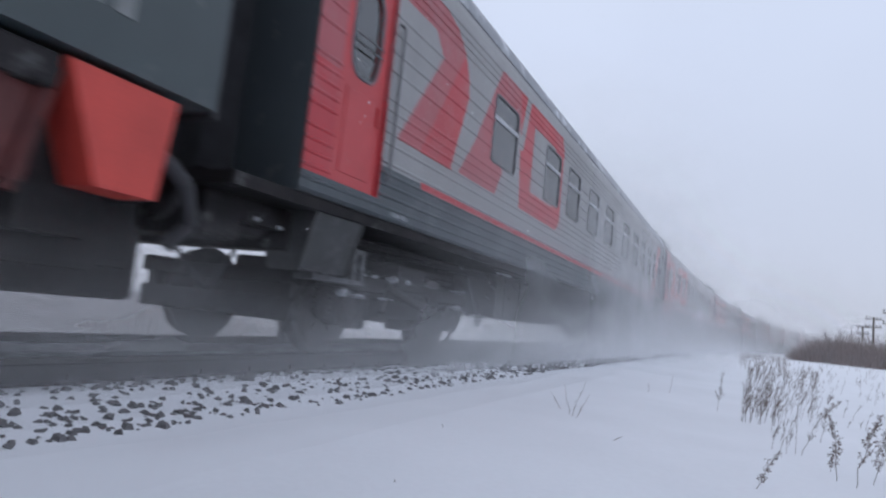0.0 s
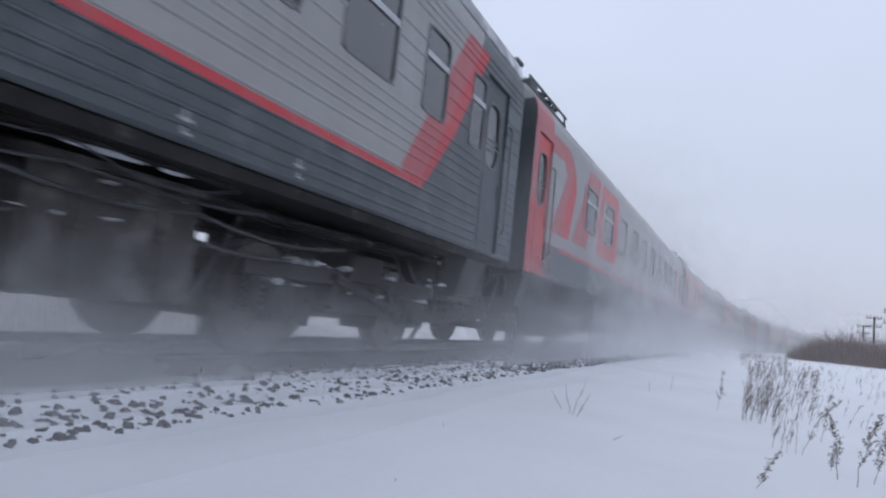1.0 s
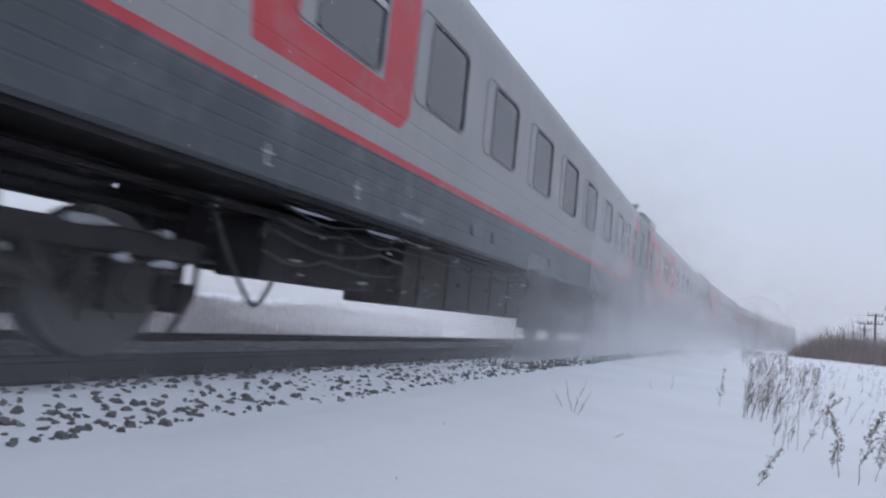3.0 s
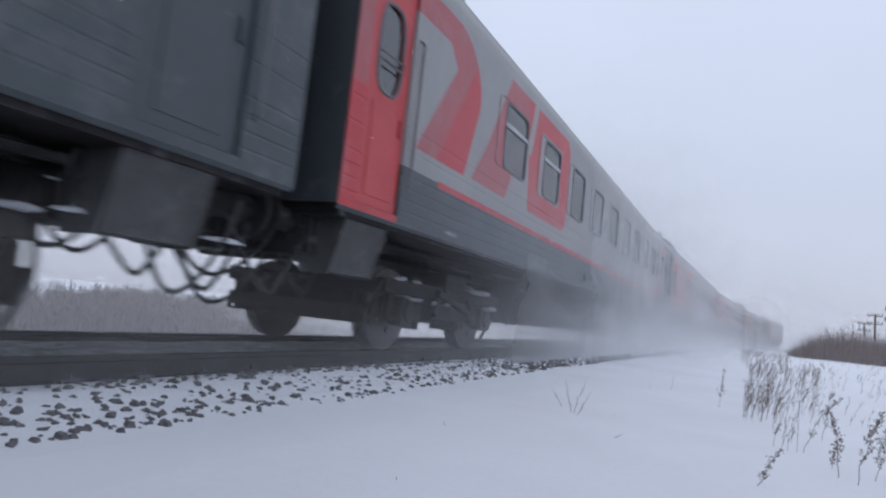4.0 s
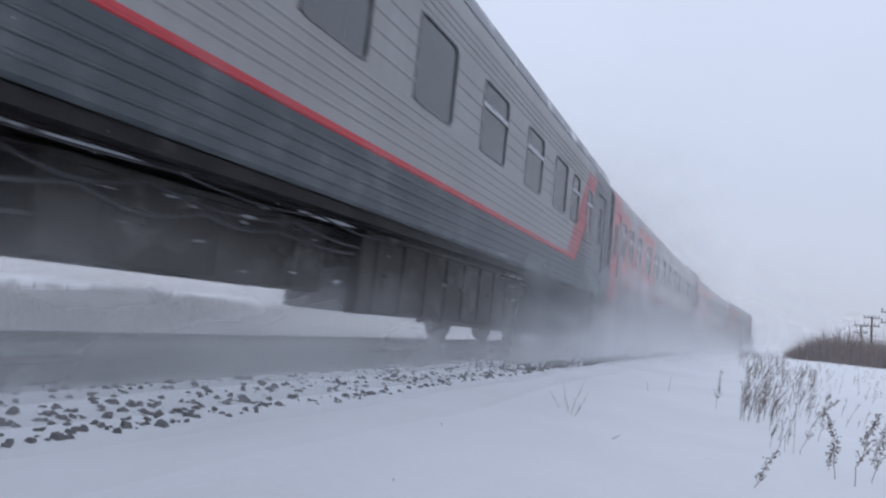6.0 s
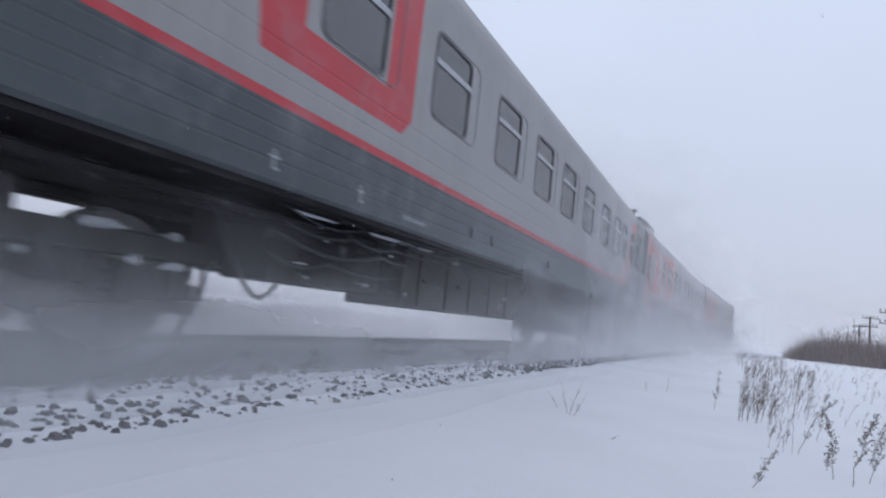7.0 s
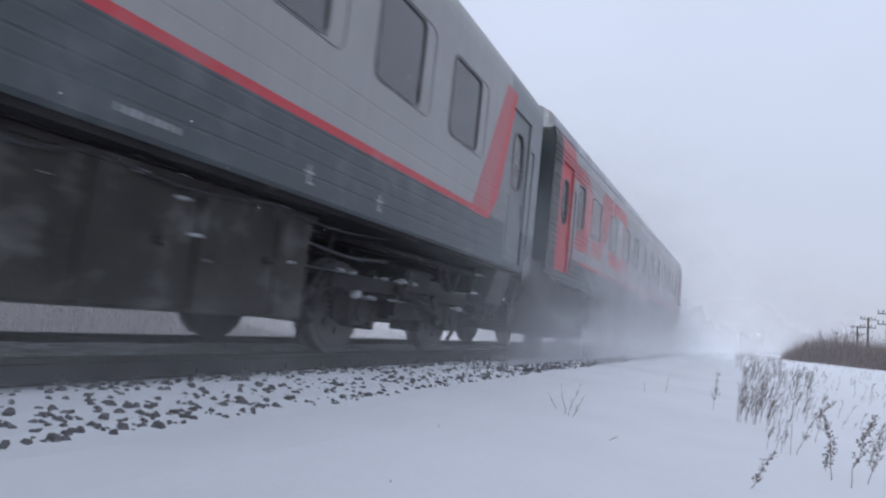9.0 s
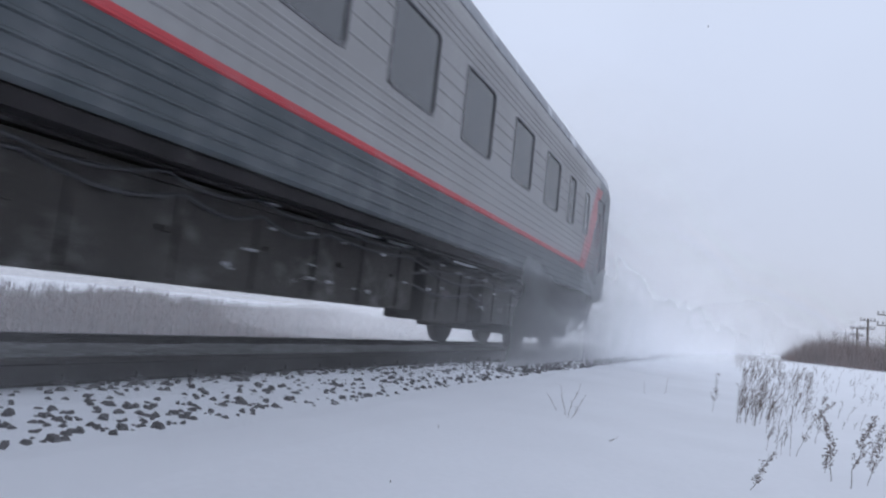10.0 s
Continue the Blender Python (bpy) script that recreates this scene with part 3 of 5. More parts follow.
def door_mesh(w, lo, hi, kind):
    """Door leaf with a rounded window opening, a stamped lower panel and a kick plate."""
    def make():
        bm = bmesh.new()
        x = 1.515
        z1, z2 = DOOR_WIN
        y0, y1 = -w / 2 + 0.012, w / 2 - 0.012
        hw, hh, zc = w * 0.30, (z2 - z1) / 2, (z1 + z2) / 2
        box(bm, (x - 0.03, y0, lo + 0.012), (x, y1, z1))
        box(bm, (x - 0.03, y0, z2), (x, y1, hi - 0.012))
        box(bm, (x - 0.03, y0, z1), (x, -hw, z2))
        box(bm, (x - 0.03, hw, z1), (x, y1, z2))
        ring = oval(hw - 0.012, hh - 0.012)
        inner = [bm.verts.new((x, y, zc + z)) for y, z in ring]
        back = [bm.verts.new((x - 0.03, y, zc + z)) for y, z in ring]
        outer = []
        for y, z in ring:
            k = max(abs(y) / (hw - 0.012), abs(z) / (hh - 0.012))
            outer.append(bm.verts.new((x, y / k * hw / (hw - 0.012), zc + z / k * hh / (hh - 0.012))))
        n = len(ring)
        for i in range(n):
            j = (i + 1) % n
            bm.faces.new((inner[i], outer[i], outer[j], inner[j]))
            bm.faces.new((back[i], inner[i], inner[j], back[j]))
        for za, zb in ((lo + 0.10, z1 - 0.12),):
            box(bm, (x, -hw, za), (x + 0.008, hw, zb), 0.006)
        box(bm, (x, y1 - 0.10, 2.02), (x + 0.03, y1 - 0.07, 2.20), 0.006)
        return mesh_of(bm, "door", {"red": DOOR_RED, "grey": GREY_DARK, "pale": GREY_PALE}[kind])
    return shared(("door", w, lo, kind), make)


def add_door(coach, u0, u1, kind, lo=1.27, sgn=1):
    w = round(u1 - u0, 3)
    d = part("door", door_mesh(w, lo, 3.52, kind), DOOR_RED, coach, {"red": "red vestibule door", "grey": "dark grey vestibule door", "pale": "pale grey vestibule door"}[kind])
    d.matrix_basis = pose(0, (u0 + u1) / 2 - HALF, 0, 0, 0, 0 if sgn > 0 else 180)
    fr = part("window_frame", shared(("dframe", w), lambda: door_frame(w)), FRAME, d)
    fr.location = (1.515, 0, sum(DOOR_WIN) / 2)
    g = part("pane", pane_mesh(round(w * 0.62, 3), round(DOOR_WIN[1] - DOOR_WIN[0], 3)), GLASS, d)
    g.location, g.visible_shadow = (1.505, 0, DOOR_WIN[0]), False
    part("handrail", shared(("grab", w), lambda: grab_rail(w)), FRAME, d)


def door_frame(w):
    bm = bmesh.new()
    a, b = w * 0.30, (DOOR_WIN[1] - DOOR_WIN[0]) / 2
    rings = [[bm.verts.new((x, y, z)) for y, z in oval(a + g, b + g)] for g, x in ((0.016, 0.001), (0.006, 0.014), (-0.014, 0.012), (-0.020, -0.008))]
    for p, q in zip(rings, rings[1:]):
        for i in range(len(p)):
            bm.faces.new((p[i], p[(i + 1) % len(p)], q[(i + 1) % len(p)], q[i]))
    bmesh.ops.recalc_face_normals(bm, faces=bm.faces[:])
    for z in (-0.16, -0.08):
        rod(bm, (0.03, -a, z), (0.03, a, z), 0.009, sides=6)
    return mesh_of(bm, "window_frame", FRAME)


def grab_rail(w):
    bm = bmesh.new()
    y = w / 2 + 0.09
    pipe(bm, [(1.545, y, 1.55), (1.60, y, 1.60), (1.60, y, 3.05), (1.545, y, 3.10)], 0.014)
    return mesh_of(bm, "handrail", FRAME)


WHEEL_R = 0.475


def wheelset_mesh():
    def make():
        bm = bmesh.new()
        rod(bm, (-1.05, 0, 0), (1.05, 0, 0), 0.075, sides=12)
        for sg in (1, -1):
            disc(bm, sg * 0.735, sg * 0.865, WHEEL_R, 32)
            disc(bm, sg * 0.705, sg * 0.735, WHEEL_R + 0.028, 32)
            disc(bm, sg * 0.865, sg * 0.875, WHEEL_R - 0.075, 28)
            disc(bm, sg * 0.865, sg * 0.93, 0.13, 16)
            for i in range(6):
                a = i * math.pi / 3
                disc(bm, sg * 0.87, sg * 0.895, 0.04, 8, 0.24 * math.cos(a), 0.24 * math.sin(a))
        return mesh_of(bm, "wheelset", WHEEL)
    return shared("wheelset", make)


def bogie_mesh():
    def make():
        bm = bmesh.new()
        for sg in (1, -1):
            x0, x1 = sorted((sg * 0.98, sg * 1.14))
            box(bm, (x0, -1.72, 0.66), (x1, 1.72, 0.82), 0.02)
            box(bm, (x0, -0.55, 0.40), (x1, 0.55, 0.60), 0.03)
            for sy in (1, -1):
                box(bm, (x0 - 0.02, sy * 1.2 - 0.16, 0.30), (x1 + 0.02, sy * 1.2 + 0.16, 0.64), 0.05)
                disc(bm, sg * 1.14, sg * 1.19, 0.12, 14, sy * 1.2, 0.475)
                for o in (-0.30, 0.30):
                    for k in range(5):
                        rod(bm, (sg * 1.06, sy * 1.2 + o, 0.40 + 0.055 * k), (sg * 1.06, sy * 1.2 + o, 0.425 + 0.055 * k), 0.085, sides=12)
                    rod(bm, (sg * 1.06, sy * 1.2 + o, 0.36), (sg * 1.06, sy * 1.2 + o, 0.70), 0.05, sides=8)
                pipe(bm, [(sg * 1.18, sy * 0.45, 0.72), (sg * 1.20, sy * 0.62, 0.46)], 0.04)
                box(bm, (min(sg * 0.80, sg * 0.92), sy * 1.2 - 0.62 if sy < 0 else sy * 1.2 + 0.50, 0.34), (max(sg * 0.80, sg * 0.92), sy * 1.2 - 0.50 if sy < 0 else sy * 1.2 + 0.62, 0.66), 0.02)
            for o in (-0.25, 0.0, 0.25):
                for k in range(5):
                    rod(bm, (sg * 1.08, o, 0.60 + 0.06 * k), (sg * 1.08, o, 0.63 + 0.06 * k), 0.10, sides=12)
            rod(bm, (sg * 1.22, -0.6, 0.74), (sg * 1.22, 0.5, 0.50), 0.045, sides=10)
        box(bm, (-1.2, -0.32, 0.72), (1.2, 0.32, 1.00), 0.03)
        box(bm, (-0.5, -0.5, 0.98), (0.5, 0.5, 1.24), 0.03)
        box(bm, (-0.55, -1.55, 0.34), (0.60, 1.55, 0.70), 0.04)
        for sy in (1, -1):
            box(bm, (0.55, sy * 0.62 - 0.05, 0.26), (0.98, sy * 0.62 + 0.05, 0.66), 0.02)
            box(bm, (-1.0, sy * 1.78 - 0.04, 0.30), (1.0, sy * 1.78 + 0.04, 0.52), 0.02)
            pipe(bm, [(1.1, sy * 1.75, 0.8), (1.0, sy * 1.84, 0.45), (0.86, sy * 1.80, 0.16)], 0.025)
            box(bm, (-1.05, sy * 1.66 - 0.07, 0.64), (1.05, sy * 1.66 + 0.07, 0.78), 0.02)
            rod(bm, (-1.0, sy * 0.62, 0.5), (1.0, sy * 0.62, 0.5), 0.04)
        return mesh_of(bm, "bogie_frame", UNDER)
    return shared("bogie", make)


SPINNING = []


def add_bogie(coach, y):
    b = part("bogie", bogie_mesh(), UNDER, coach, "dark snow-caked two-axle bogie")
    b.location = (0, y, -LIFT)
    for a in (-1.2, 1.2):
        wset = part("wheelset", wheelset_mesh(), WHEEL, b)
        wset.location = (0, a, WHEEL_R)
        SPINNING.append((wset, a))


def underbox(coach, name, y0, y1, x0, x1, z0, z1, mat, label="", ribs=0, handles=False):
    bm = box(bmesh.new(), (x0, y0, z0), (x1, y1, z1), 0.025)
    for i in range(ribs):
        y = y0 + (y1 - y0) * (i + 0.5) / ribs
        box(bm, (x1 - 0.01, y - 0.03, z0 + 0.03), (x1 + 0.025, y + 0.03, z1 - 0.03), 0.008)
    box(bm, (x0, y0 - 0.02, z1 - 0.06), (x1 + 0.03, y1 + 0.02, z1 - 0.01), 0.008)
    for i in range(max(2, int((y1 - y0) / 0.9))):
        y = y0 + (y1 - y0) * (i + 0.5) / max(2, int((y1 - y0) / 0.9))
        box(bm, (x1, y - 0.05, (z0 + z1) / 2 - 0.02), (x1 + 0.03, y + 0.05, (z0 + z1) / 2 + 0.02), 0.006)
        for dy in (-0.2, 0.2):
            box(bm, ((x0 + x1) / 2 - 0.03, y + dy - 0.02, z1 - 0.01), ((x0 + x1) / 2 + 0.03, y + dy + 0.02, SILL))
    return part(name, bm, mat, coach, label)


def end_mesh():
    def make():
        bm = bmesh.new()
        ring = [(1.535, SILL), (1.535, 3.74), (1.49, 3.97), (1.40, 4.10), (1.05, 4.28), (0.55, 4.42), (0, 4.46)]
        full = ring + [(-x, z) for x, z in ring[-2::-1]]
        sweep(bm, full, [-0.06, -0.004])
        return mesh_of(bm, "end_wall", GREY_DARK)
    return shared("ends", make)


def gangway_mesh():
    """Folded rubber bellows round the passage, on one end."""
    def make():
        bm = bmesh.new()
        rows = []
        for i in range(15):
            g = 0.05 if i % 2 else 0.0
            outer = [(0.86 - g, 1.28), (0.86 - g, 3.62 - g), (-0.86 + g, 3.62 - g), (-0.86 + g, 1.28)]
            inner = [(-0.62 + g, 1.28), (-0.62 + g, 3.36 - g), (0.62 - g, 3.36 - g), (0.62 - g, 1.28)]
            rows.append([bm.verts.new((x, i * 0.0265, z)) for x, z in outer + inner])
        for a, b in zip(rows, rows[1:]):
            for i in range(8):
                bm.faces.new((a[i], a[(i + 1) % 8], b[(i + 1) % 8], b[i]))
        for r in (rows[0], rows[-1]):
            for i, j, k, m in ((0, 1, 6, 7), (1, 2, 5, 6), (2, 3, 4, 5)):
                bm.faces.new((r[i], r[j], r[k], r[m]))
        bmesh.ops.recalc_face_normals(bm, faces=bm.faces[:])
        return mesh_of(bm, "gangway_bellows", RUBBER)
    return shared("gangway", make)


def coupler_mesh():
    def make():
        bm = bmesh.new()
        box(bm, (-0.14, -0.75, 0.90), (0.14, 0.42, 1.14), 0.03)
        box(bm, (-0.26, 0.22, 0.86), (0.22, 0.46, 1.18), 0.05)
        for sg in (1, -1):
            rod(bm, (sg * 0.92, -0.3, 1.06), (sg * 0.92, 0.34, 1.06), 0.11, sides=12)
            rod(bm, (sg * 0.92, 0.34, 1.06), (sg * 0.92, 0.40, 1.06), 0.24, sides=18)
        return mesh_of(bm, "coupler", UNDER)
    return shared("coupler", make)


def hose_mesh(seed):
    """One slack cable or brake hose hanging in a loop."""
    def make():
        rnd = random.Random(seed)
        bm = bmesh.new()
        sag, ln, side = rnd.uniform(0.48, 0.80), rnd.uniform(0.8, 1.3), rnd.uniform(-0.1, 0.1)
        n = 14
        pts = []
        for i in range(n + 1):
            f = i / n
            pts.append((side * math.sin(f * 5), (f - 0.5) * ln * (1 - 0.25 * math.sin(f * math.pi)), -sag * math.sin(f * math.pi) ** 0.8))
        pipe(bm, pts, 0.019, 6)
        return mesh_of(bm, "brake_hose", RUBBER)
    return shared(("hose", seed), make)


def step_mesh():
    """Folding step well under a vestibule door with its raked side plates."""
    def make():
        bm = bmesh.new()
        for y in (-0.36, 0.33):
            v = [bm.verts.new(c) for c in ((1.50, y, 1.22), (0.85, y, 1.22), (1.02, y, 0.62), (1.34, y, 0.62))]
            w = [bm.verts.new((a.co.x, a.co.y + 0.03, a.co.z)) for a in v]
            bm.faces.new(v), bm.faces.new(w[::-1])
            for i in range(4):
                bm.faces.new((v[i], w[i], w[(i + 1) % 4], v[(i + 1) % 4]))
        for z, x in ((0.64, 1.02), (0.92, 0.96)):
            box(bm, (x, -0.34, z), (x + 0.30, 0.34, z + 0.03))
        v = [bm.verts.new(c) for c in ((1.49, -0.33, 1.21), (1.49, 0.33, 1.21), (1.33, 0.33, 0.64), (1.33, -0.33, 0.64))]
        bm.faces.new(v)
        bmesh.ops.recalc_face_normals(bm, faces=bm.faces[:])
        return mesh_of(bm, "step_well", STEP_GREY)
    return shared("steps", make)


def slatted_box_mesh():
    """Open crate of upright bars under the coach end, caked with snow."""
    bm = bmesh.new()
    for z in (0.60, 0.90):
        box(bm, (1.02, -0.42, z - 0.025), (1.24, 0.42, z + 0.025), 0.008)
    for i in range(6):
        y = -0.39 + 0.156 * i
        box(bm, (1.17, y - 0.035, 0.62), (1.23, y + 0.035, 0.88), 0.012)
    for y in (-0.40, 0.40):
        box(bm, (1.05, y - 0.02, 0.88), (1.10, y + 0.02, 1.14))
    return mesh_of(bm, "slatted_box", SLAT)


def louvre_mesh():
    """Cooler front with four long slats, each carrying a line of snow."""
    bm = bmesh.new()
    for i in range(4):
        z = 0.66 + 0.085 * i
        v = [bm.verts.new(c) for c in ((1.345, -0.85, z), (1.345, 0.85, z), (1.40, 0.80, z - 0.045), (1.40, -0.80, z - 0.045))]
        w = [bm.verts.new(q.co + Vector((0, 0, 0.014))) for q in v]
        bm.faces.new(v[::-1]), bm.faces.new(w)
        for k in range(4):
            bm.faces.new((v[k], v[(k + 1) % 4], w[(k + 1) % 4], w[k]))
    return mesh_of(bm, "louvre", SLAT)


def cable_run_mesh(seed):
    """Thin cables and pipes clipped in shallow swags below the sole bar."""
    rnd = random.Random(seed)
    bm = bmesh.new()
    for x, z, r in ((1.30, 0.98, 0.012), (1.26, 0.88, 0.016), (1.36, 1.08, 0.010), (1.18, 0.72, 0.014)):
        y = -6.2
        while y < 6.2:
            e = y + rnd.uniform(0.7, 1.9)
            dip = rnd.uniform(0.02, 0.11)
            pts = [(x, y + (e - y) * f / 5, z - dip * math.sin(math.pi * f / 5)) for f in range(6)]
            pipe(bm, pts, r, 5)
            y = e
    return mesh_of(bm, "cable_run", RUBBER)


def grimy_snow(seed):
    """Blown snow stuck in patches to the boxes, brackets and pipes."""
    rnd = random.Random(seed)
    spots = []
    for _ in range(80):
        y = rnd.uniform(-6.1, 6.1)
        spots.append((rnd.choice((1.20, 1.28, 1.33)), y, rnd.choice((1.10, 1.04, 0.92, 0.70, 0.56)) + rnd.uniform(-0.03, 0.03), rnd.uniform(0.010, 0.034)))
    for _ in range(16):
        y = rnd.choice((-1, 1)) * rnd.uniform(10.2, 11.6)
        spots.append((rnd.uniform(1.05, 1.22), y, rnd.uniform(0.72, 1.10), rnd.uniform(0.02, 0.06)))
    return snow_lumps(seed, spots)


def roof_gear_mesh(kind):
    def make():
        bm = bmesh.new()
        if kind == "flue":
            y = -HALF
            rod(bm, (0.85, y + 0.45, 4.25), (0.85, y + 0.45, 4.78), 0.09, sides=12)
            box(bm, (0.69, y + 0.30, 4.78), (1.01, y + 0.60, 4.85), 0.02)
            box(bm, (0.55, y + 0.75, 4.3), (1.12, y + 1.15, 4.66), 0.04)
            for dy in (1.45, 1.85, 2.25):
                rod(bm, (1.0, y + dy, 4.22), (1.0, y + dy, 4.56), 0.11, 0.09, sides=12)
                rod(bm, (1.0, y + dy, 4.56), (1.0, y + dy, 4.60), 0.17, sides=12)
            for z in (4.30, 4.46):
                pipe(bm, [(1.28, y + 0.2, z), (1.28, y + 2.5, z)], 0.022)
            for dy in (0.25, 0.9, 1.6, 2.4):
                pipe(bm, [(1.28, y + dy, 4.10), (1.28, y + dy, 4.48)], 0.02)
        if kind == "plain":
            rod(bm, (0.25, 0, 4.46), (0.25, 0, 4.58), 0.12, 0.10, sides=12)
            rod(bm, (0.25, 0, 4.58), (0.25, 0, 4.61), 0.19, sides=12)
        return mesh_of(bm, "roof_ventilator", GREY_DARK)
    return shared(("gear", kind), make)


WINS_PLAIN = [(3.65, 0.95), (5.50, 0.95), (7.37, 0.95), (9.22, 0.95), (11.07, 0.95), (12.90, 0.95), (14.72, 0.95), (16.60, 0.90), (18.27, 0.90), (19.95, 0.88)]
WINS_SMALL = WINS_PLAIN[:-1] + [(19.60, 0.62), (20.98, 0.48)]
WINS_LAST = [(1.88, 0.56), (3.16, 1.0), (5.25, 0.95), (7.15, 0.95), (8.9, 0.95), (10.55, 0.98), (12.25, 1.0), (14.02, 1.0), (15.90, 0.97), (17.66, 0.97),
             (19.37, 0.55), (20.86, 0.44)]

LOUVRE_Y = -2.35
UNDER_SETS = {
    "generator": [("equipment_box", -6.0, -2.5, 0.55, 1.28, 0.40, 1.08, 5), ("water_tank", -2.2, 0.4, 0.35, 1.20, 0.45, 1.05, 3),
                  ("battery_box", 0.8, 4.7, 0.50, 1.34, 0.30, 1.10, 7), ("compressor_box", 5.0, 6.2, 0.60, 1.22, 0.26, 1.05, 2)],
    "long": [("battery_box", -5.9, -0.4, 0.45, 1.30, 0.30, 1.10, 8), ("equipment_box", -0.1, 1.8, 0.55, 1.20, 0.41, 1.08, 2),
             ("air_conditioner_box", 2.0, 6.1, 0.50, 1.32, 0.22, 1.10, 5)],
    "light": [("air_tank", -6.1, -4.3, 0.60, 1.10, 0.50, 1.02, 0), ("battery_box", -4.1, 1.9, 0.55, 1.28, 0.40, 1.08, 8),
              ("equipment_box", 2.5, 3.9, 0.60, 1.15, 0.30, 1.02, 2), ("compressor_box", 4.3, 6.0, 0.60, 1.22, 0.34, 1.02, 2)],
}


def lumpy_run(seed, y0, y1, x0, x1, z0, z1, step):
    """A crowded run of tanks, valves and boxes along the middle of the underframe."""
    rnd = random.Random(seed)
    bm = bmesh.new()
    box(bm, (x0, y0, (z0 + z1) / 2), (x1, y1, z1), 0.03)
    y = y0
    while y < y1 - step:
        ln = rnd.uniform(0.5, 1.6) * step
        lo = z0 + rnd.uniform(0, 0.25) * (z1 - z0)
        if rnd.random() < 0.35:
            rod(bm, (x1 - 0.25, y, lo + 0.2), (x1 - 0.25, min(y1, y + ln), lo + 0.2), 0.2, sides=14)
        else:
            box(bm, (x0 + rnd.uniform(0, 0.3), y, lo), (x1 + rnd.uniform(-0.1, 0.12), min(y1, y + ln), z1 - 0.02), 0.02)
        y += ln + rnd.uniform(0.02, 0.2)
    return bm


def snow_ledge(seed, y0, y1, x, z, gaps=0.3, w=0.05):
    """Broken ridge of packed snow lying on a ledge."""
    rnd = random.Random(seed)
    bm = bmesh.new()
    y = y0
    while y < y1:
        ln = rnd.uniform(0.25, 1.1)
        if rnd.random() > gaps:
            e = min(y1, y + ln)
            n = max(2, int((e - y) / 0.12))
            rows = []
            for i in range(n + 1):
                f = i / n
                k = math.sin(math.pi * min(1, max(0, f))) ** 0.5
                h = (0.012 + 0.022 * k) * rnd.uniform(0.7, 1.2)
                d = w * (0.4 + 0.6 * k) * rnd.uniform(0.8, 1.1)
                yy = y + (e - y) * f
                rows.append([bm.verts.new(c) for c in ((x - d, yy, z - 0.004), (x - d * 0.4, yy, z + h), (x + d * 0.5, yy, z + h * 0.8), (x + d, yy, z - 0.006))])
            for p, q in zip(rows, rows[1:]):
                for i in range(3):
                    bm.faces.new((p[i], q[i], q[i + 1], p[i + 1]))
        y += ln + rnd.uniform(0.02, 0.25)
    bmesh.ops.recalc_face_normals(bm, faces=bm.faces[:])
    return bm


def snow_lumps(seed, spots):
    """Clods of snow frozen to the running gear."""
    rnd = random.Random(seed)
    bm = bmesh.new()
    for x, y, z, r in spots:
        m = Matrix.Translation((x, y, z)) @ Euler((0, 0, rnd.uniform(0, 3))).to_matrix().to_4x4() @ Matrix.Diagonal((r * 0.7, r * rnd.uniform(1.0, 2.2), r * rnd.uniform(0.3, 0.6), 1))
        made = bmesh.ops.create_icosphere(bm, subdivisions=2, radius=1, matrix=m)["verts"]
        for v in made:
            v.co += Vector((noise.noise(v.co * 14), noise.noise(v.co * 14 + Vector((7, 0, 0))), noise.noise(v.co * 14 + Vector((0, 9, 0))))) * r * 0.35
    return bm


def bogie_snow(seed):
    rnd = random.Random(seed)
    spots = [(1.14 + rnd.uniform(-0.03, 0.03), rnd.uniform(-1.7, 1.7), 0.83, rnd.uniform(0.03, 0.07)) for _ in range(10)]
    spots += [(1.18, sy * 1.2 + rnd.uniform(-0.2, 0.2), rnd.uniform(0.6, 0.64), rnd.uniform(0.03, 0.07)) for sy in (1, -1) for _ in range(3)]
    spots += [(1.17, rnd.uniform(-0.6, 0.6), 0.61, rnd.uniform(0.03, 0.06)) for _ in range(4)]
    return snow_lumps(seed, spots)


def sill_mark_mesh():
    """Small white lifting-point mark on the sill."""
    bm = bmesh.new()
    x = 1.553
    box(bm, (x, -0.012, 1.27), (x + 0.003, 0.012, 1.42))
    box(bm, (x + 0.0005, -0.05, 1.35), (x + 0.0035, 0.06, 1.372))
    box(bm, (x + 0.0005, -0.012, 1.27), (x + 0.0035, 0.06, 1.288))
    return mesh_of(bm, "sill_mark", WHITE_MARK)


def stencil_mesh(n):
    """Row of illegible stencil bars."""
    bm = bmesh.new()
    for i in range(n):
        box(bm, (1.553, i * 0.055, 1.265), (1.556, i * 0.055 + (0.035 if i % 3 else 0.022), 1.31 - 0.006 * (i % 2)))
    return mesh_of(bm, "stencil_bars", WHITE_MARK)


def lamp_boss_mesh():
    bm = bmesh.new()
    rod(bm, (1.54, 0, 1.42), (1.575, 0, 1.42), 0.075, sides=16)
    rod(bm, (1.575, 0, 1.42), (1.585, 0, 1.42), 0.045, sides=12)
    return mesh_of(bm, "filler_cap", CAP)


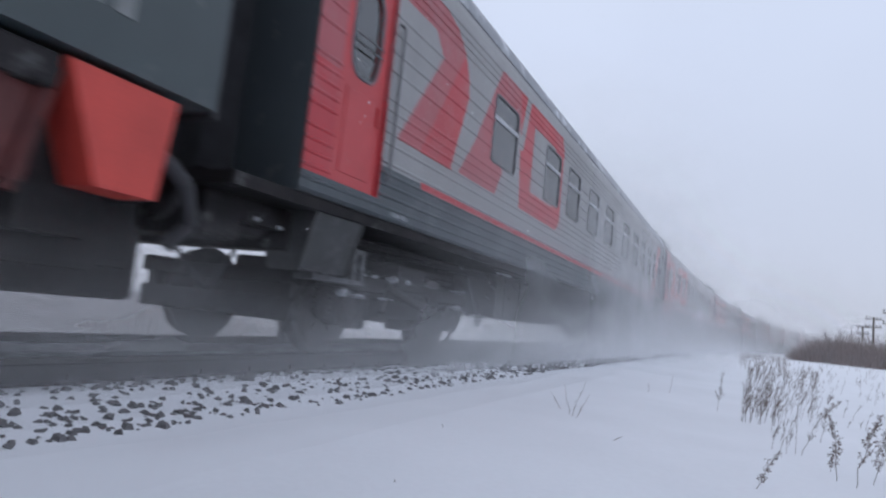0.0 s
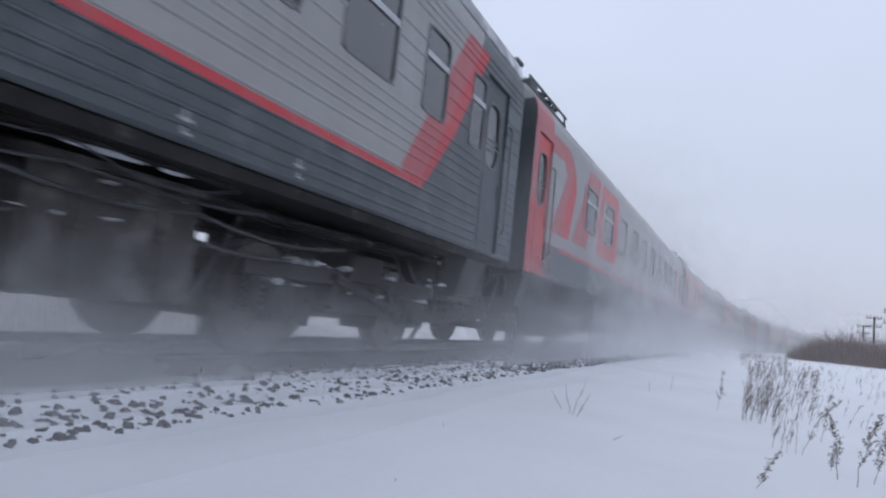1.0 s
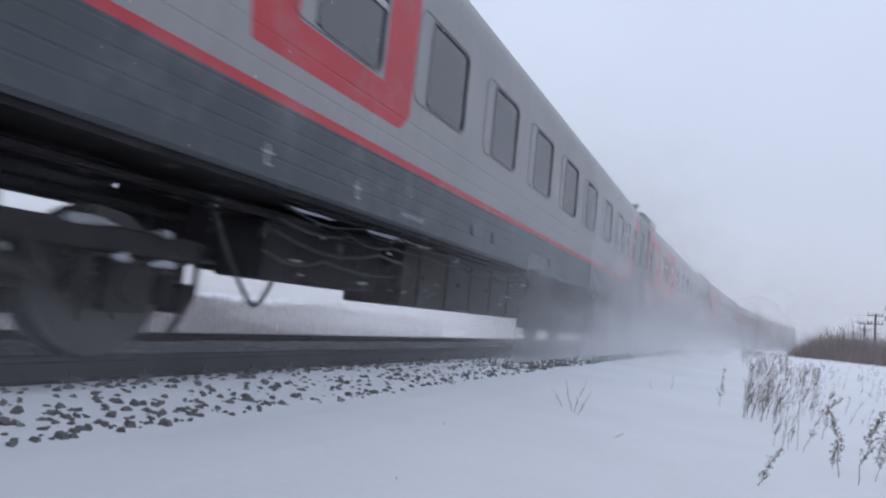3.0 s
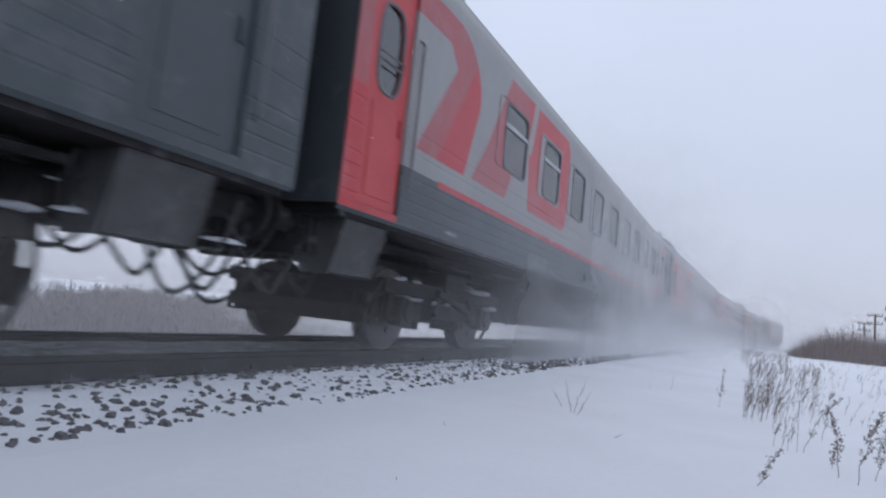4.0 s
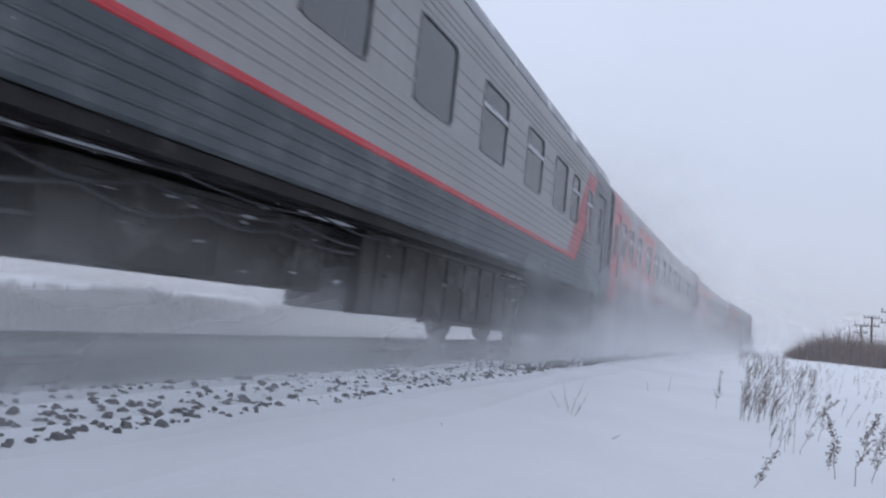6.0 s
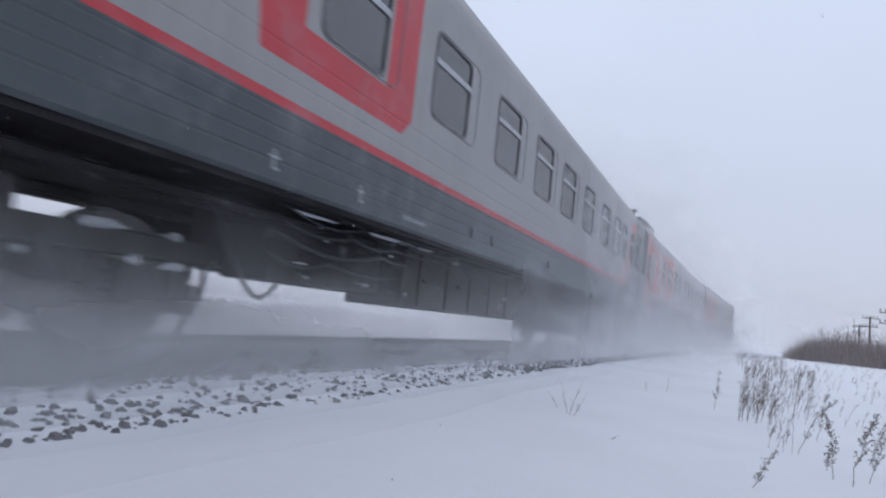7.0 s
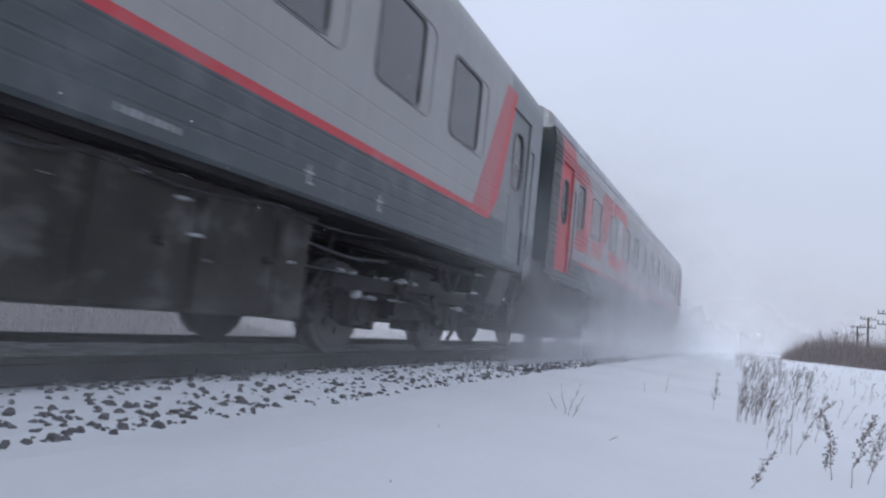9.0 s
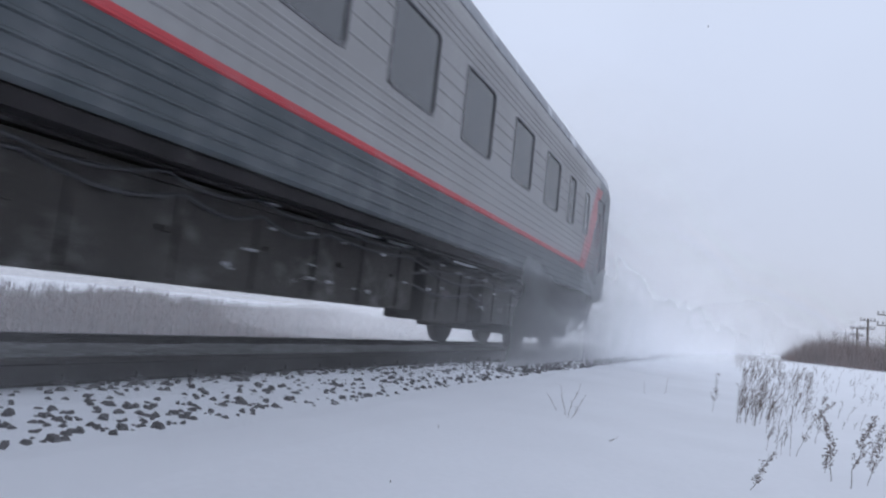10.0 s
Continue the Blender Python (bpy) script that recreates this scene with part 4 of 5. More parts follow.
def build_coach(ribbed, wins, under, flue, paint, door, ext, label, name="passenger_coach", transoms=(0, 1), front=0.0, sill=1.27):
    coach = new(name)
    tagged(coach, label, "railway coach", group="coaches of the train")
    doors = [(door, door + 0.76, sill, 3.52), (BODY - 1.50, BODY - 0.62, 1.27, 3.52)]
    key = (ribbed, tuple(wins), front, sill)
    openings = [(u, u + wd, WIN_LO, WIN_HI) for u, wd in wins] + doors
    part("side_wall", side_mesh(key, ribbed, openings, paint, -1, front), LIVERY, coach)
    part("side_wall", side_mesh(key, ribbed, openings, paint, 1, front), LIVERY, coach, "ribbed grey and red side wall" if ribbed else "smooth grey and red side wall")
    part("roof", roof_mesh(ribbed, front), ROOF, coach)
    part("floor_frame", shared("floor", lambda: mesh_of(box(box(box(bmesh.new(), (-1.5, -HALF + 0.08, 1.12), (1.5, HALF - 0.08, 1.215)), (0.75, -HALF + 0.5, 1.0),
         (0.87, HALF - 0.5, 1.13)), (-0.87, -HALF + 0.5, 1.0), (-0.75, HALF - 0.5, 1.13)), "floor_frame", UNDER)), UNDER, coach)
    part("partition", shared("partition", lambda: mesh_of(box(bmesh.new(), (0.20, -HALF + 1.1, 1.22), (0.24, HALF - 1.6, 3.9)), "partition", INSIDE)), INSIDE, coach)
    rnd = random.Random(len(wins) * 7 + (3 if ribbed else 0))
    for i, (u, wd) in enumerate(wins):
        drawn = (0.36, 0.5, 0.72, 1.0)[rnd.randrange(4)]
        tr = (i % 3 in transoms) if ribbed or wd < 0.7 else i in transoms
        add_window(coach, u + wd / 2, wd, WIN_LO, round(WIN_HI - WIN_LO, 3), tr, drawn, 1, ext if wd > 0.7 else ext * 0.7)
    add_door(coach, door, door + 0.76, "red", sill)
    add_door(coach, BODY - 1.50, BODY - 0.62, "pale" if paint == LIVERY_STEEP else "grey")
    for u in (door + 0.38, BODY - 1.06):
        st = part("step_well", step_mesh(), BOX_GREY, coach)
        st.location = (0, u - HALF, 0)
    for y, turn in ((HALF, 0), (-HALF + front, 180)):
        for nm, me, mt in (("end_wall", end_mesh(), GREY_DARK), ("gangway_bellows", gangway_mesh(), RUBBER), ("coupler", coupler_mesh(), UNDER)):
            g = part(nm, me, mt, coach)
            g.matrix_basis = pose(0, y, 0, 0, 0, turn)
    for sgn in (1, -1):
        part("end_equipment", shared(("endgear", sgn), lambda: mesh_of(lumpy_run(30 + sgn, *sorted((sgn * 10.35, sgn * 11.7)), -1.2, 1.18, 0.74, 1.12, 0.35), "end_equipment", UNDER)), UNDER, coach)
    for i, (hx, hy) in enumerate(((0.55, HALF + 0.42), (1.05, HALF - 0.3), (0.8, HALF + 0.1), (1.15, HALF - 1.0), (0.9, HALF - 1.4), (0.7, -HALF + 0.7), (1.05, -6.1), (1.1, 6.2), (1.2, HALF - 0.65), (0.95, HALF - 1.9), (0.5, HALF - 0.9), (1.15, HALF + 0.3))):
        hose = part("brake_hose", hose_mesh(i * 3 + len(wins) % 3), RUBBER, coach)
        hose.location = (hx, hy, 1.05)
    if flue:
        part("roof_flue", roof_gear_mesh("flue"), UNDER, coach, "dark stove flue and pipes on the roof end")
    for i in range(6):
        vent = part("roof_ventilator", roof_gear_mesh("plain"), UNDER, coach)
        vent.location = (0, -HALF + 4.2 + i * 3.1, 0)
    for nm, y0, y1, x0, x1, z0, z1, ribs in UNDER_SETS[under]:
        underbox(coach, nm, y0, y1, x0, x1, z0, z1, BOX_GREY if nm != "air_tank" else UNDER, "", ribs)
    part("brake_pipe", shared("bpipe", lambda: mesh_of(pipe(pipe(pipe(bmesh.new(), [(1.32, -6.3, 1.12), (1.32, 6.3, 1.12)], 0.03), [(1.12, -11, 1.02), (1.12, 11, 1.02)], 0.035),
         [(0.5, -11, 0.92), (0.5, 11, 0.92)], 0.04), "brake_pipe", UNDER)), UNDER, coach)
    for y in (-HALF + 1.85, HALF - 0.95) if front else ():
        part("slatted_box", shared("slats", slatted_box_mesh), SLAT, coach, "snow-caked slatted box").location = (0, y, 0)
    if under == "long":
        part("louvre", shared("louvre", louvre_mesh), SLAT, coach, "snow-lined cooler louvre").location = (0, LOUVRE_Y, 0)
    part("cable_run", shared(("cables", under), lambda: cable_run_mesh(len(under) + 40)), RUBBER, coach)
    part("grimy_snow", shared(("grime", under), lambda: mesh_of(grimy_snow(len(under) + 60), "grimy_snow", CLOD, True)), CLOD, coach, "patches of grimy snow stuck below the floor")["kind"] = "stuff"
    part("centre_equipment", shared(("lumps", under), lambda: mesh_of(lumpy_run(len(under), -6.4, 6.4, -0.85, 0.48, 0.50, 1.11, 0.9), "centre_equipment", UNDER)), UNDER, coach)
    part("packed_snow", shared(("ledge", under), lambda: mesh_of(snow_ledge(len(under) + 3, -6.2, 6.2, 1.33, 1.155, 0.25), "packed_snow", SNOW, True)), SNOW, coach, "ridge of packed snow")["kind"] = "stuff"
    part("packed_snow", shared(("ledge2", under), lambda: mesh_of(snow_ledge(len(under) + 8, -6.0, 6.0, 1.27, 1.092, 0.55, 0.07), "packed_snow", SNOW, True)), SNOW, coach, "ridge of packed snow")["kind"] = "stuff"
    part("packed_snow", shared("ledge_end", lambda: mesh_of(snow_ledge(91, 10.3, 11.8, 1.17, 0.735, 0.15, 0.06), "packed_snow", SNOW, True)), SNOW, coach, "ridge of packed snow")["kind"] = "stuff"
    for u in (5.15, 6.3, BODY - 6.2, BODY - 5.1):
        part("sill_mark", shared("mark", sill_mark_mesh), WHITE_MARK, coach, "small white painted mark").location = (0, u - HALF, 0)
    for u, n in ((2.1, 6), (7.1, 9), (BODY - 7.9, 8)):
        row = part("stencil_bars", shared(("stencil", n), lambda: stencil_mesh(n)), WHITE_MARK, coach, "row of small pale stencil bars")
        row.location = (0, u - HALF, 0)
        tagged(row, kind="stuff")
    if not ribbed:
        for u in (8.9, 9.6, 12.4):
            part("filler_cap", shared("caps", lamp_boss_mesh), FRAME, coach).location = (0, u - HALF, 0)
    for i, y in enumerate((-8.5, 8.5)):
        add_bogie(coach, y)
        sn = part("clinging_snow", shared(("bsnow", i, under), lambda: mesh_of(bogie_snow(i * 5 + len(under)), "clinging_snow", CLOD, True)), CLOD, coach, "clods of snow frozen to the bogie")
        sn.location = (0, y, -LIFT)
        sn["kind"] = "stuff"
    return coach


WINS_FIRST = [(4.45, 0.95), (6.85, 0.92), (8.33, 0.92), (10.08, 0.95), (11.83, 0.96), (14.25, 0.92), (15.95, 0.92), (17.5, 0.88), (18.95, 0.88), (20.43, 0.58), (21.73, 0.45)]
WINS_FRONT = [(1.17, 0.62), (2.30, 0.66), (3.70, 0.78), (5.50, 0.95), (7.45, 0.95), (9.4, 0.95), (11.2, 0.95), (12.90, 0.95), (14.72, 0.95), (16.60, 0.90), (18.27, 0.90),
              (19.60, 0.62), (20.98, 0.48)]
COACHES = [
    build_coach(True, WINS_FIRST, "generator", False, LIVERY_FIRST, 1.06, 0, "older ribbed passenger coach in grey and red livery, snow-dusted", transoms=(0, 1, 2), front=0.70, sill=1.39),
    build_coach(False, WINS_PLAIN, "long", True, LIVERY_STEEP, 0.24, -0.22, "smooth-sided grey and red passenger coach with roof flue"),
    build_coach(False, WINS_SMALL, "light", True, LIVERY, 0.24, -0.26, "smooth-sided grey and red passenger coach, frosty windows"),
    build_coach(False, WINS_SMALL, "long", True, LIVERY, 0.24, -0.26, "smooth-sided grey and red passenger coach with drawn curtains"),
    build_coach(True, WINS_SMALL, "generator", True, LIVERY_RIBBED, 0.75, 0, "ribbed grey passenger coach with red letter shapes and roof flue", sill=1.38),
    build_coach(False, WINS_FRONT, "light", False, LIVERY, 0.24, 0.24, "smooth grey coach with red door and frosty windows", transoms=range(13)),
    build_coach(False, WINS_PLAIN, "long", True, LIVERY_STEEP, 0.24, 0.22, "smooth-sided grey and red passenger coach near the train's tail"),
    build_coach(True, WINS_LAST, "light", False, LIVERY_LAST, 0.62, 0, "last ribbed passenger coach of the train in grey and red", transoms=(), sill=1.45),
]
COACH_SHIFT = [0.0, -0.08, 0.25, 0.05, 0.0, -0.3, -0.05, 0.06]


# ---- locomotive (its tail only is ever in view) ----
def build_locomotive():
    loco = new("locomotive")
    tagged(loco, "dark grey-green diesel locomotive with bright red lower apron", "locomotive")
    L2 = 8.5
    ring = [(1.55, 1.50), (1.55, 3.9), (1.35, 4.25), (0.8, 4.5), (0, 4.58)]
    full = ring + [(-x, z) for x, z in ring[-2::-1]]
    part("body", sweep(bmesh.new(), full, [-L2, L2 - 0.03]), LOCO_GREEN, loco)
    bm = bmesh.new()
    sweep(bm, [(1.53, 1.46), (1.53, 4.1), (-1.53, 4.1), (-1.53, 1.46)], [L2 - 0.028, L2 + 0.01])
    part("end_frame", bm, RUBBER, loco)
    bm = bmesh.new()
    v = [bm.verts.new(c) for c in ((1.52, L2 - 0.98, 1.46), (1.52, L2 - 0.29, 1.46), (1.50, L2 - 0.34, 0.86), (1.50, L2 - 0.73, 0.86))]
    bmesh.ops.extrude_face_region(bm, geom=[bm.faces.new(v)])
    for q in list(bm.verts)[4:]:
        q.co.x -= 0.3
    bmesh.ops.recalc_face_normals(bm, faces=bm.faces[:])
    part("apron", bm, LOCO_RED, loco, "bright red buffer-beam apron")
    bm = bmesh.new()
    box(bm, (0.2, L2 - 2.2, 0.80), (1.42, L2 - 1.02, 1.44), 0.06)
    for i in range(5):
        rod(bm, (1.44, L2 - 2.1 + i * 0.24, 0.75), (1.44, L2 - 1.95 + i * 0.24, 1.40), 0.035, sides=8)
    part("lower_cowl", bm, weathered("dirty_dark_red_paint", (0.10, 0.022, 0.02), 0.6, scale=4, spread=0.4, bump=0.2), loco, "grimy dark red lower cowl")
    part("gear_mass", lumpy_run(5, L2 - 2.6, L2 - 0.1, -1.2, 1.15, 0.35, 1.4, 0.5), UNDER, loco)
    part("draft_gear", box(box(box(bmesh.new(), (-1.2, L2 - 2.3, 0.28), (1.18, L2 - 1.25, 1.2), 0.04), (-1.0, L2 - 1.3, 0.42), (1.05, L2 - 0.3, 1.1), 0.04),
         (-1.1, L2 - 0.85, 0.26), (0.9, L2 - 0.35, 0.5), 0.03), UNDER, loco)
    part("coupling_gear", box(box(bmesh.new(), (-1.25, L2 - 0.6, 0.46), (0.9, L2 + 0.10, 1.3), 0.05), (-0.9, L2 - 0.3, 0.25), (0.7, L2 + 0.30, 0.8), 0.05), UNDER, loco)
    part("tank", box(bmesh.new(), (-1.45, -2.8, 0.4), (1.45, 2.6, 1.44), 0.08), UNDER, loco)
    part("sole_bar", box(bmesh.new(), (-1.50, -L2, 1.28), (1.50, L2 - 1.0, 1.46), 0.02), UNDER, loco)
    faded = weathered("faded_marking_paint", (0.20, 0.21, 0.21), 0.6, scale=6, spread=0.2, bump=0)
    bar = mesh_of(box(bmesh.new(), (1.55, -0.06, 1.78), (1.556, 0.06, 1.93)), "marking_bar", faded)
    for i in range(5):
        part("marking_bar", bar, faded, loco, "faded pale bar of a painted marking").location = (0, L2 - 1.56 + 0.2 * i, 0)
    part("coupler", coupler_mesh(), UNDER, loco).location = (0, L2 - 0.22, 0)
    bm = bmesh.new()
    pipe(bm, [(1.40, L2 - 0.35, 1.2), (1.46, L2 - 0.10, 1.02), (1.40, L2 + 0.05, 0.78), (1.30, L2 - 0.05, 0.62)], 0.05, 10)
    part("hose", bm, RUBBER, loco)
    for y in (-4.4, 4.4):
        b = part("bogie", shared("locobogie", lambda: loco_bogie()), UNDER, loco, "three-axle dark locomotive bogie")
        b.location = (0, y, -LIFT)
        for a in (-1.85, 0, 1.85):
            ws = part("wheelset", wheelset_mesh(), WHEEL, b)
            ws.location = (0, a, WHEEL_R)
            SPINNING.append((ws, a))
    return loco


def loco_bogie():
    bm = bmesh.new()
    for sg in (1, -1):
        x0, x1 = sorted((sg * 1.0, sg * 1.2))
        box(bm, (x0, -2.6, 0.62), (x1, 2.6, 0.92), 0.03)
        for a in (-1.85, 0, 1.85):
            box(bm, (x0, a - 0.22, 0.30), (x1 + 0.03, a + 0.22, 0.66), 0.05)
            for o in (-0.42, 0.42):
                rod(bm, (sg * 1.1, a + o, 0.4), (sg * 1.1, a + o, 0.95), 0.09, sides=12)
    box(bm, (-1.1, -2.55, 0.6), (1.1, -2.4, 0.85), 0.02)
    box(bm, (-1.1, 2.4, 0.6), (1.1, 2.55, 0.85), 0.02)
    return mesh_of(bm, "bogie_frame", UNDER)


LOCO = build_locomotive()
LOCO_SHIFT = -8.5 - 0.26


# ---- verge: bushes, poles, weeds ----
def blades(bm, base, n, h0, h1, spread, r, rnd, lean=0.25):
    for _ in range(n):
        a = rnd.uniform(0, 6.283)
        d = spread * math.sqrt(rnd.random())
        x, y = base[0] + d * math.cos(a), base[1] + d * math.sin(a)
        h = rnd.uniform(h0, h1)
        lx, ly = rnd.gauss(0, lean) * h, rnd.gauss(0, lean) * h
        top = Vector((x + lx, y + ly, base[2] + h))
        b0 = Vector((x, y, base[2] - 0.2))
        w = Vector((-math.sin(a), math.cos(a), 0)) * r
        bm.faces.new([bm.verts.new(b0 - w), bm.verts.new(b0 + w), bm.verts.new(top)])
        for _ in range(3):
            f = rnd.uniform(0.35, 0.9)
            q = b0.lerp(top, f)
            e = q + Vector((rnd.gauss(0, 0.2), rnd.gauss(0, 0.2), rnd.uniform(0.15, 0.4))) * h * 0.45
            bm.faces.new([bm.verts.new(q - w * 0.6), bm.verts.new(q + w * 0.6), bm.verts.new(e)])


def build_thicket():
    rnd = random.Random(4)
    bm = bmesh.new()
    for _ in range(2100):
        y = rnd.uniform(66, 150)
        x0 = 0.082 * y + 0.2 + 1.6 * noise.noise((y * 0.11, 3, 1))
        x = x0 + (rnd.random() ** 1.9) * 36
        grown = min(1.0, 0.22 + (x - x0) / (0.035 * y))
        top = (3.1 + 1.5 * noise.noise((x * 0.45, y * 0.12, 0)) + 0.7 * noise.noise((x * 1.3, y * 0.3, 6))) * grown
        if rnd.random() < 0.10:
            top += rnd.uniform(0.3, 1.3) * grown
        blades(bm, (x, y, 0), 14, top * 0.35, top, 1.2, 0.026, rnd, 0.20)
    tagged(part("thicket", bm, TWIG), "dense leafless grey-brown winter thicket on the snow field", "bushes", kind="stuff")


build_thicket()


def bare_tree(name, x, y, z, h, seed, r=0.10, label="bare leafless tree beyond the railway", mat=TWIG):
    rnd = random.Random(seed)
    bm = bmesh.new()

    def grow(a, way, ln, rad, depth):
        b = a + way * ln
        rod(bm, a, b, rad, rad * 0.6, sides=5)
        if depth == 0:
            return
        for _ in range(3 if depth > 1 else 4):
            w2 = (way + Vector((rnd.gauss(0, 0.45), rnd.gauss(0, 0.45), rnd.gauss(0.12, 0.25)))).normalized()
            grow(a.lerp(b, rnd.uniform(0.45, 1.0)), w2, ln * rnd.uniform(0.5, 0.72), rad * 0.5, depth - 1)

    grow(Vector((0, 0, -0.3)), Vector((0, 0, 1)), h * 0.42, r, 4)
    ob = part(name, bm, mat)
    ob.location = (x, y, z)
    return tagged(ob, label, "tree")


for i, (x, y, h) in enumerate([(8.9, 72, 5.0), (10.4, 78, 4.6), (13.5, 82, 4.2)]):
    tagged(bare_tree("bare_sapling", x, y, 0, h, 20 + i, 0.05, "thin leafless sapling above the thicket"), group="saplings in the thicket")


def build_pole(x, y, h):
    pole = new("utility_pole")
    tagged(pole, "old wooden utility pole with crossarms and insulators", "utility pole", group="poles of the wire line")
    pole.location = (x, y, 0)
    part("mast", shared(("mast", h), lambda: mesh_of(rod(bmesh.new(), (0, 0, -0.3), (0, 0, h), 0.16, 0.11, 10), "mast", POLE)), POLE, pole)
    for z in (h - 0.30, h - 1.3):
        part("crossarm", shared(("arm", h, z), lambda: mesh_of(box(bmesh.new(), (-0.85, 0.12, z), (0.85, 0.22, z + 0.10), 0.02), "crossarm", POLE)), POLE, pole)
        for xx in (-0.75, -0.35, 0.35, 0.75):
            ins = part("insulator", shared("ins", lambda: mesh_of(rod(rod(bmesh.new(), (0, 0.18, 0), (0, 0.18, 0.2), 0.03), (0, 0.18, 0.1), (0, 0.18, 0.26), 0.07, 0.05), "insulator", CONCRETE)), CONCRETE, pole)
            ins.location = (xx, 0, z + 0.13)


for x, y, h in [(13.75, 72, 5.5), (15.9, 94, 6.0), (18.25, 116, 5.8)]:
    build_pole(x, y, h)


def weed(name, x, y, h, seed, branches=6, lean=(0.0, 0.0), thick=0.004, clumps=True, label="dry brown weed stalk with seed heads standing in snow"):
    rnd = random.Random(seed)
    bm = bmesh.new()
    pts = [Vector((lean[0] * h * (i / 6) ** 1.6 + rnd.gauss(0, 0.006), lean[1] * h * (i / 6) ** 1.6 + rnd.gauss(0, 0.006), -0.05 + (h + 0.05) * i / 6)) for i in range(7)]
    for i in range(6):
        rod(bm, pts[i], pts[i + 1], thick * (1 - i / 8), thick * (1 - (i + 1) / 8), sides=5)
    for _ in range(branches):
        f = rnd.uniform(0.3, 0.98) * 6
        i = min(5, int(f))
        q = pts[i].lerp(pts[i + 1], f - i)
        a = rnd.uniform(0, 6.283)
        ln = h * rnd.uniform(0.10, 0.30) * (1.15 - f / 7)
        e = q + Vector((math.cos(a) * 0.55 + lean[0] * 0.6, math.sin(a) * 0.55 + lean[1] * 0.6, 0.85)) * ln
        rod(bm, q, e, thick * 0.5, thick * 0.3, sides=4)
        if clumps:
            for k in range(5):
                c = q.lerp(e, 0.35 + 0.16 * k) + Vector((rnd.gauss(0, 0.006), rnd.gauss(0, 0.006), rnd.gauss(0, 0.006)))
                s = thick * rnd.uniform(1.0, 2.0)
                m = Matrix.Translation(c) @ Euler((rnd.uniform(0, 3), rnd.uniform(0, 3), 0)).to_matrix().to_4x4() @ Matrix.Diagonal((s, s * 0.7, s * 1.8, 1))
                bmesh.ops.create_icosphere(bm, subdivisions=1, radius=1, matrix=m)
    ob = part(name, bm, WEED)
    ob.location = (x, y, snow_height(x, y))
    return tagged(ob, label, "weed", group="weeds on the verge")


NEAR_WEEDS = [(0.70, 4.45, 0.42, (0.25, 0.1), 16, 0.005), (0.62, 4.6, 0.36, (-0.1, 0.1), 14, 0.005), (0.82, 4.7, 0.34, (0.3, 0.0), 12, 0.004),
              (0.16, 3.85, 0.20, (0.5, 0.2), 8, 0.004), (0.52, 5.55, 0.42, (0.55, 0.3), 14, 0.004), (0.62, 4.95, 0.14, (0.3, 0), 6, 0.003),
              (0.75, 6.5, 0.42, (0.2, 0.2), 12, 0.004), (-0.10, 7.95, 0.42, (0.12, 0.1), 12, 0.004),
              (0.98, 5.6, 0.30, (0.3, 0.1), 10, 0.004), (0.36, 6.3, 0.10, (0.6, 0), 4, 0.003)]
for i, (x, y, h, ln, br, th) in enumerate(NEAR_WEEDS):
    weed("dry_weed", x, y, h, 50 + i, br + 14, ln, th * 0.50)
for i, (x, y, h, ln) in enumerate([(-1.14, 5.35, 0.28, (0.25, 0.1)), (-1.17, 5.40, 0.24, (-0.3, 0.0)), (-1.10, 5.30, 0.20, (0.5, 0.0)), (-1.30, 5.6, 0.14, (-0.8, 0.1)),
                                   (-0.72, 9.4, 0.26, (0.2, 0)), (-0.95, 9.0, 0.14, (0.1, 0))]):
    weed("thin_twig", x, y, h, 80 + i, 8, ln, 0.0024, False, "thin bare twig poking out of the snow")
for i, (x, y, h, ln) in enumerate([(-0.72, 4.55, 0.03, (3.0, 1.2)), (-1.60, 3.75, 0.02, (0.4, 0.4)), (-1.02, 2.10, 0.05, (0.3, 0)), (-1.24, 2.45, 0.012, (1.0, 0))]):
    weed("dead_grass_blade", x, y, h, 90 + i, 1, ln, 0.004, False, "short dead grass blade lying on the snow")


def spike(out, a, b, r0, r1):
    """Four-sided tapered stick added to (verts, faces)."""
    verts, faces = out
    k = len(verts)
    for p, r in ((a, r0), (b, r1)):
        verts += [(p.x + r, p.y, p.z), (p.x, p.y + r, p.z), (p.x - r, p.y, p.z), (p.x, p.y - r, p.z)]
    faces += [(k + i, k + (i + 1) % 4, k + 4 + (i + 1) % 4, k + 4 + i) for i in range(4)]


def stalk(out, x, y, h, r, rnd, lean, tufts):
    """One bent dry stalk with short side shoots near its top."""
    z = snow_height(x, y)
    lx, ly = lean + rnd.gauss(0, 0.16), rnd.gauss(0, 0.2)
    pts = [Vector((x + lx * h * f ** 1.7, y + ly * h * f ** 1.7, z - 0.04 + (h + 0.04) * f * (1 - 0.12 * f))) for f in (0, 0.4, 0.75, 1.0)]
    for i, (p, q) in enumerate(zip(pts, pts[1:])):
        spike(out, p, q, r * (1 - 0.22 * i), r * (0.78 - 0.22 * i))
    for _ in range(tufts):
        q = pts[1].lerp(pts[3], rnd.uniform(0.1, 1.0))
        e = q + Vector((rnd.gauss(lx * 0.06, 0.018), rnd.gauss(0, 0.018), rnd.uniform(0.02, 0.06)))
        spike(out, q, e, r * 1.15, r * 0.5)


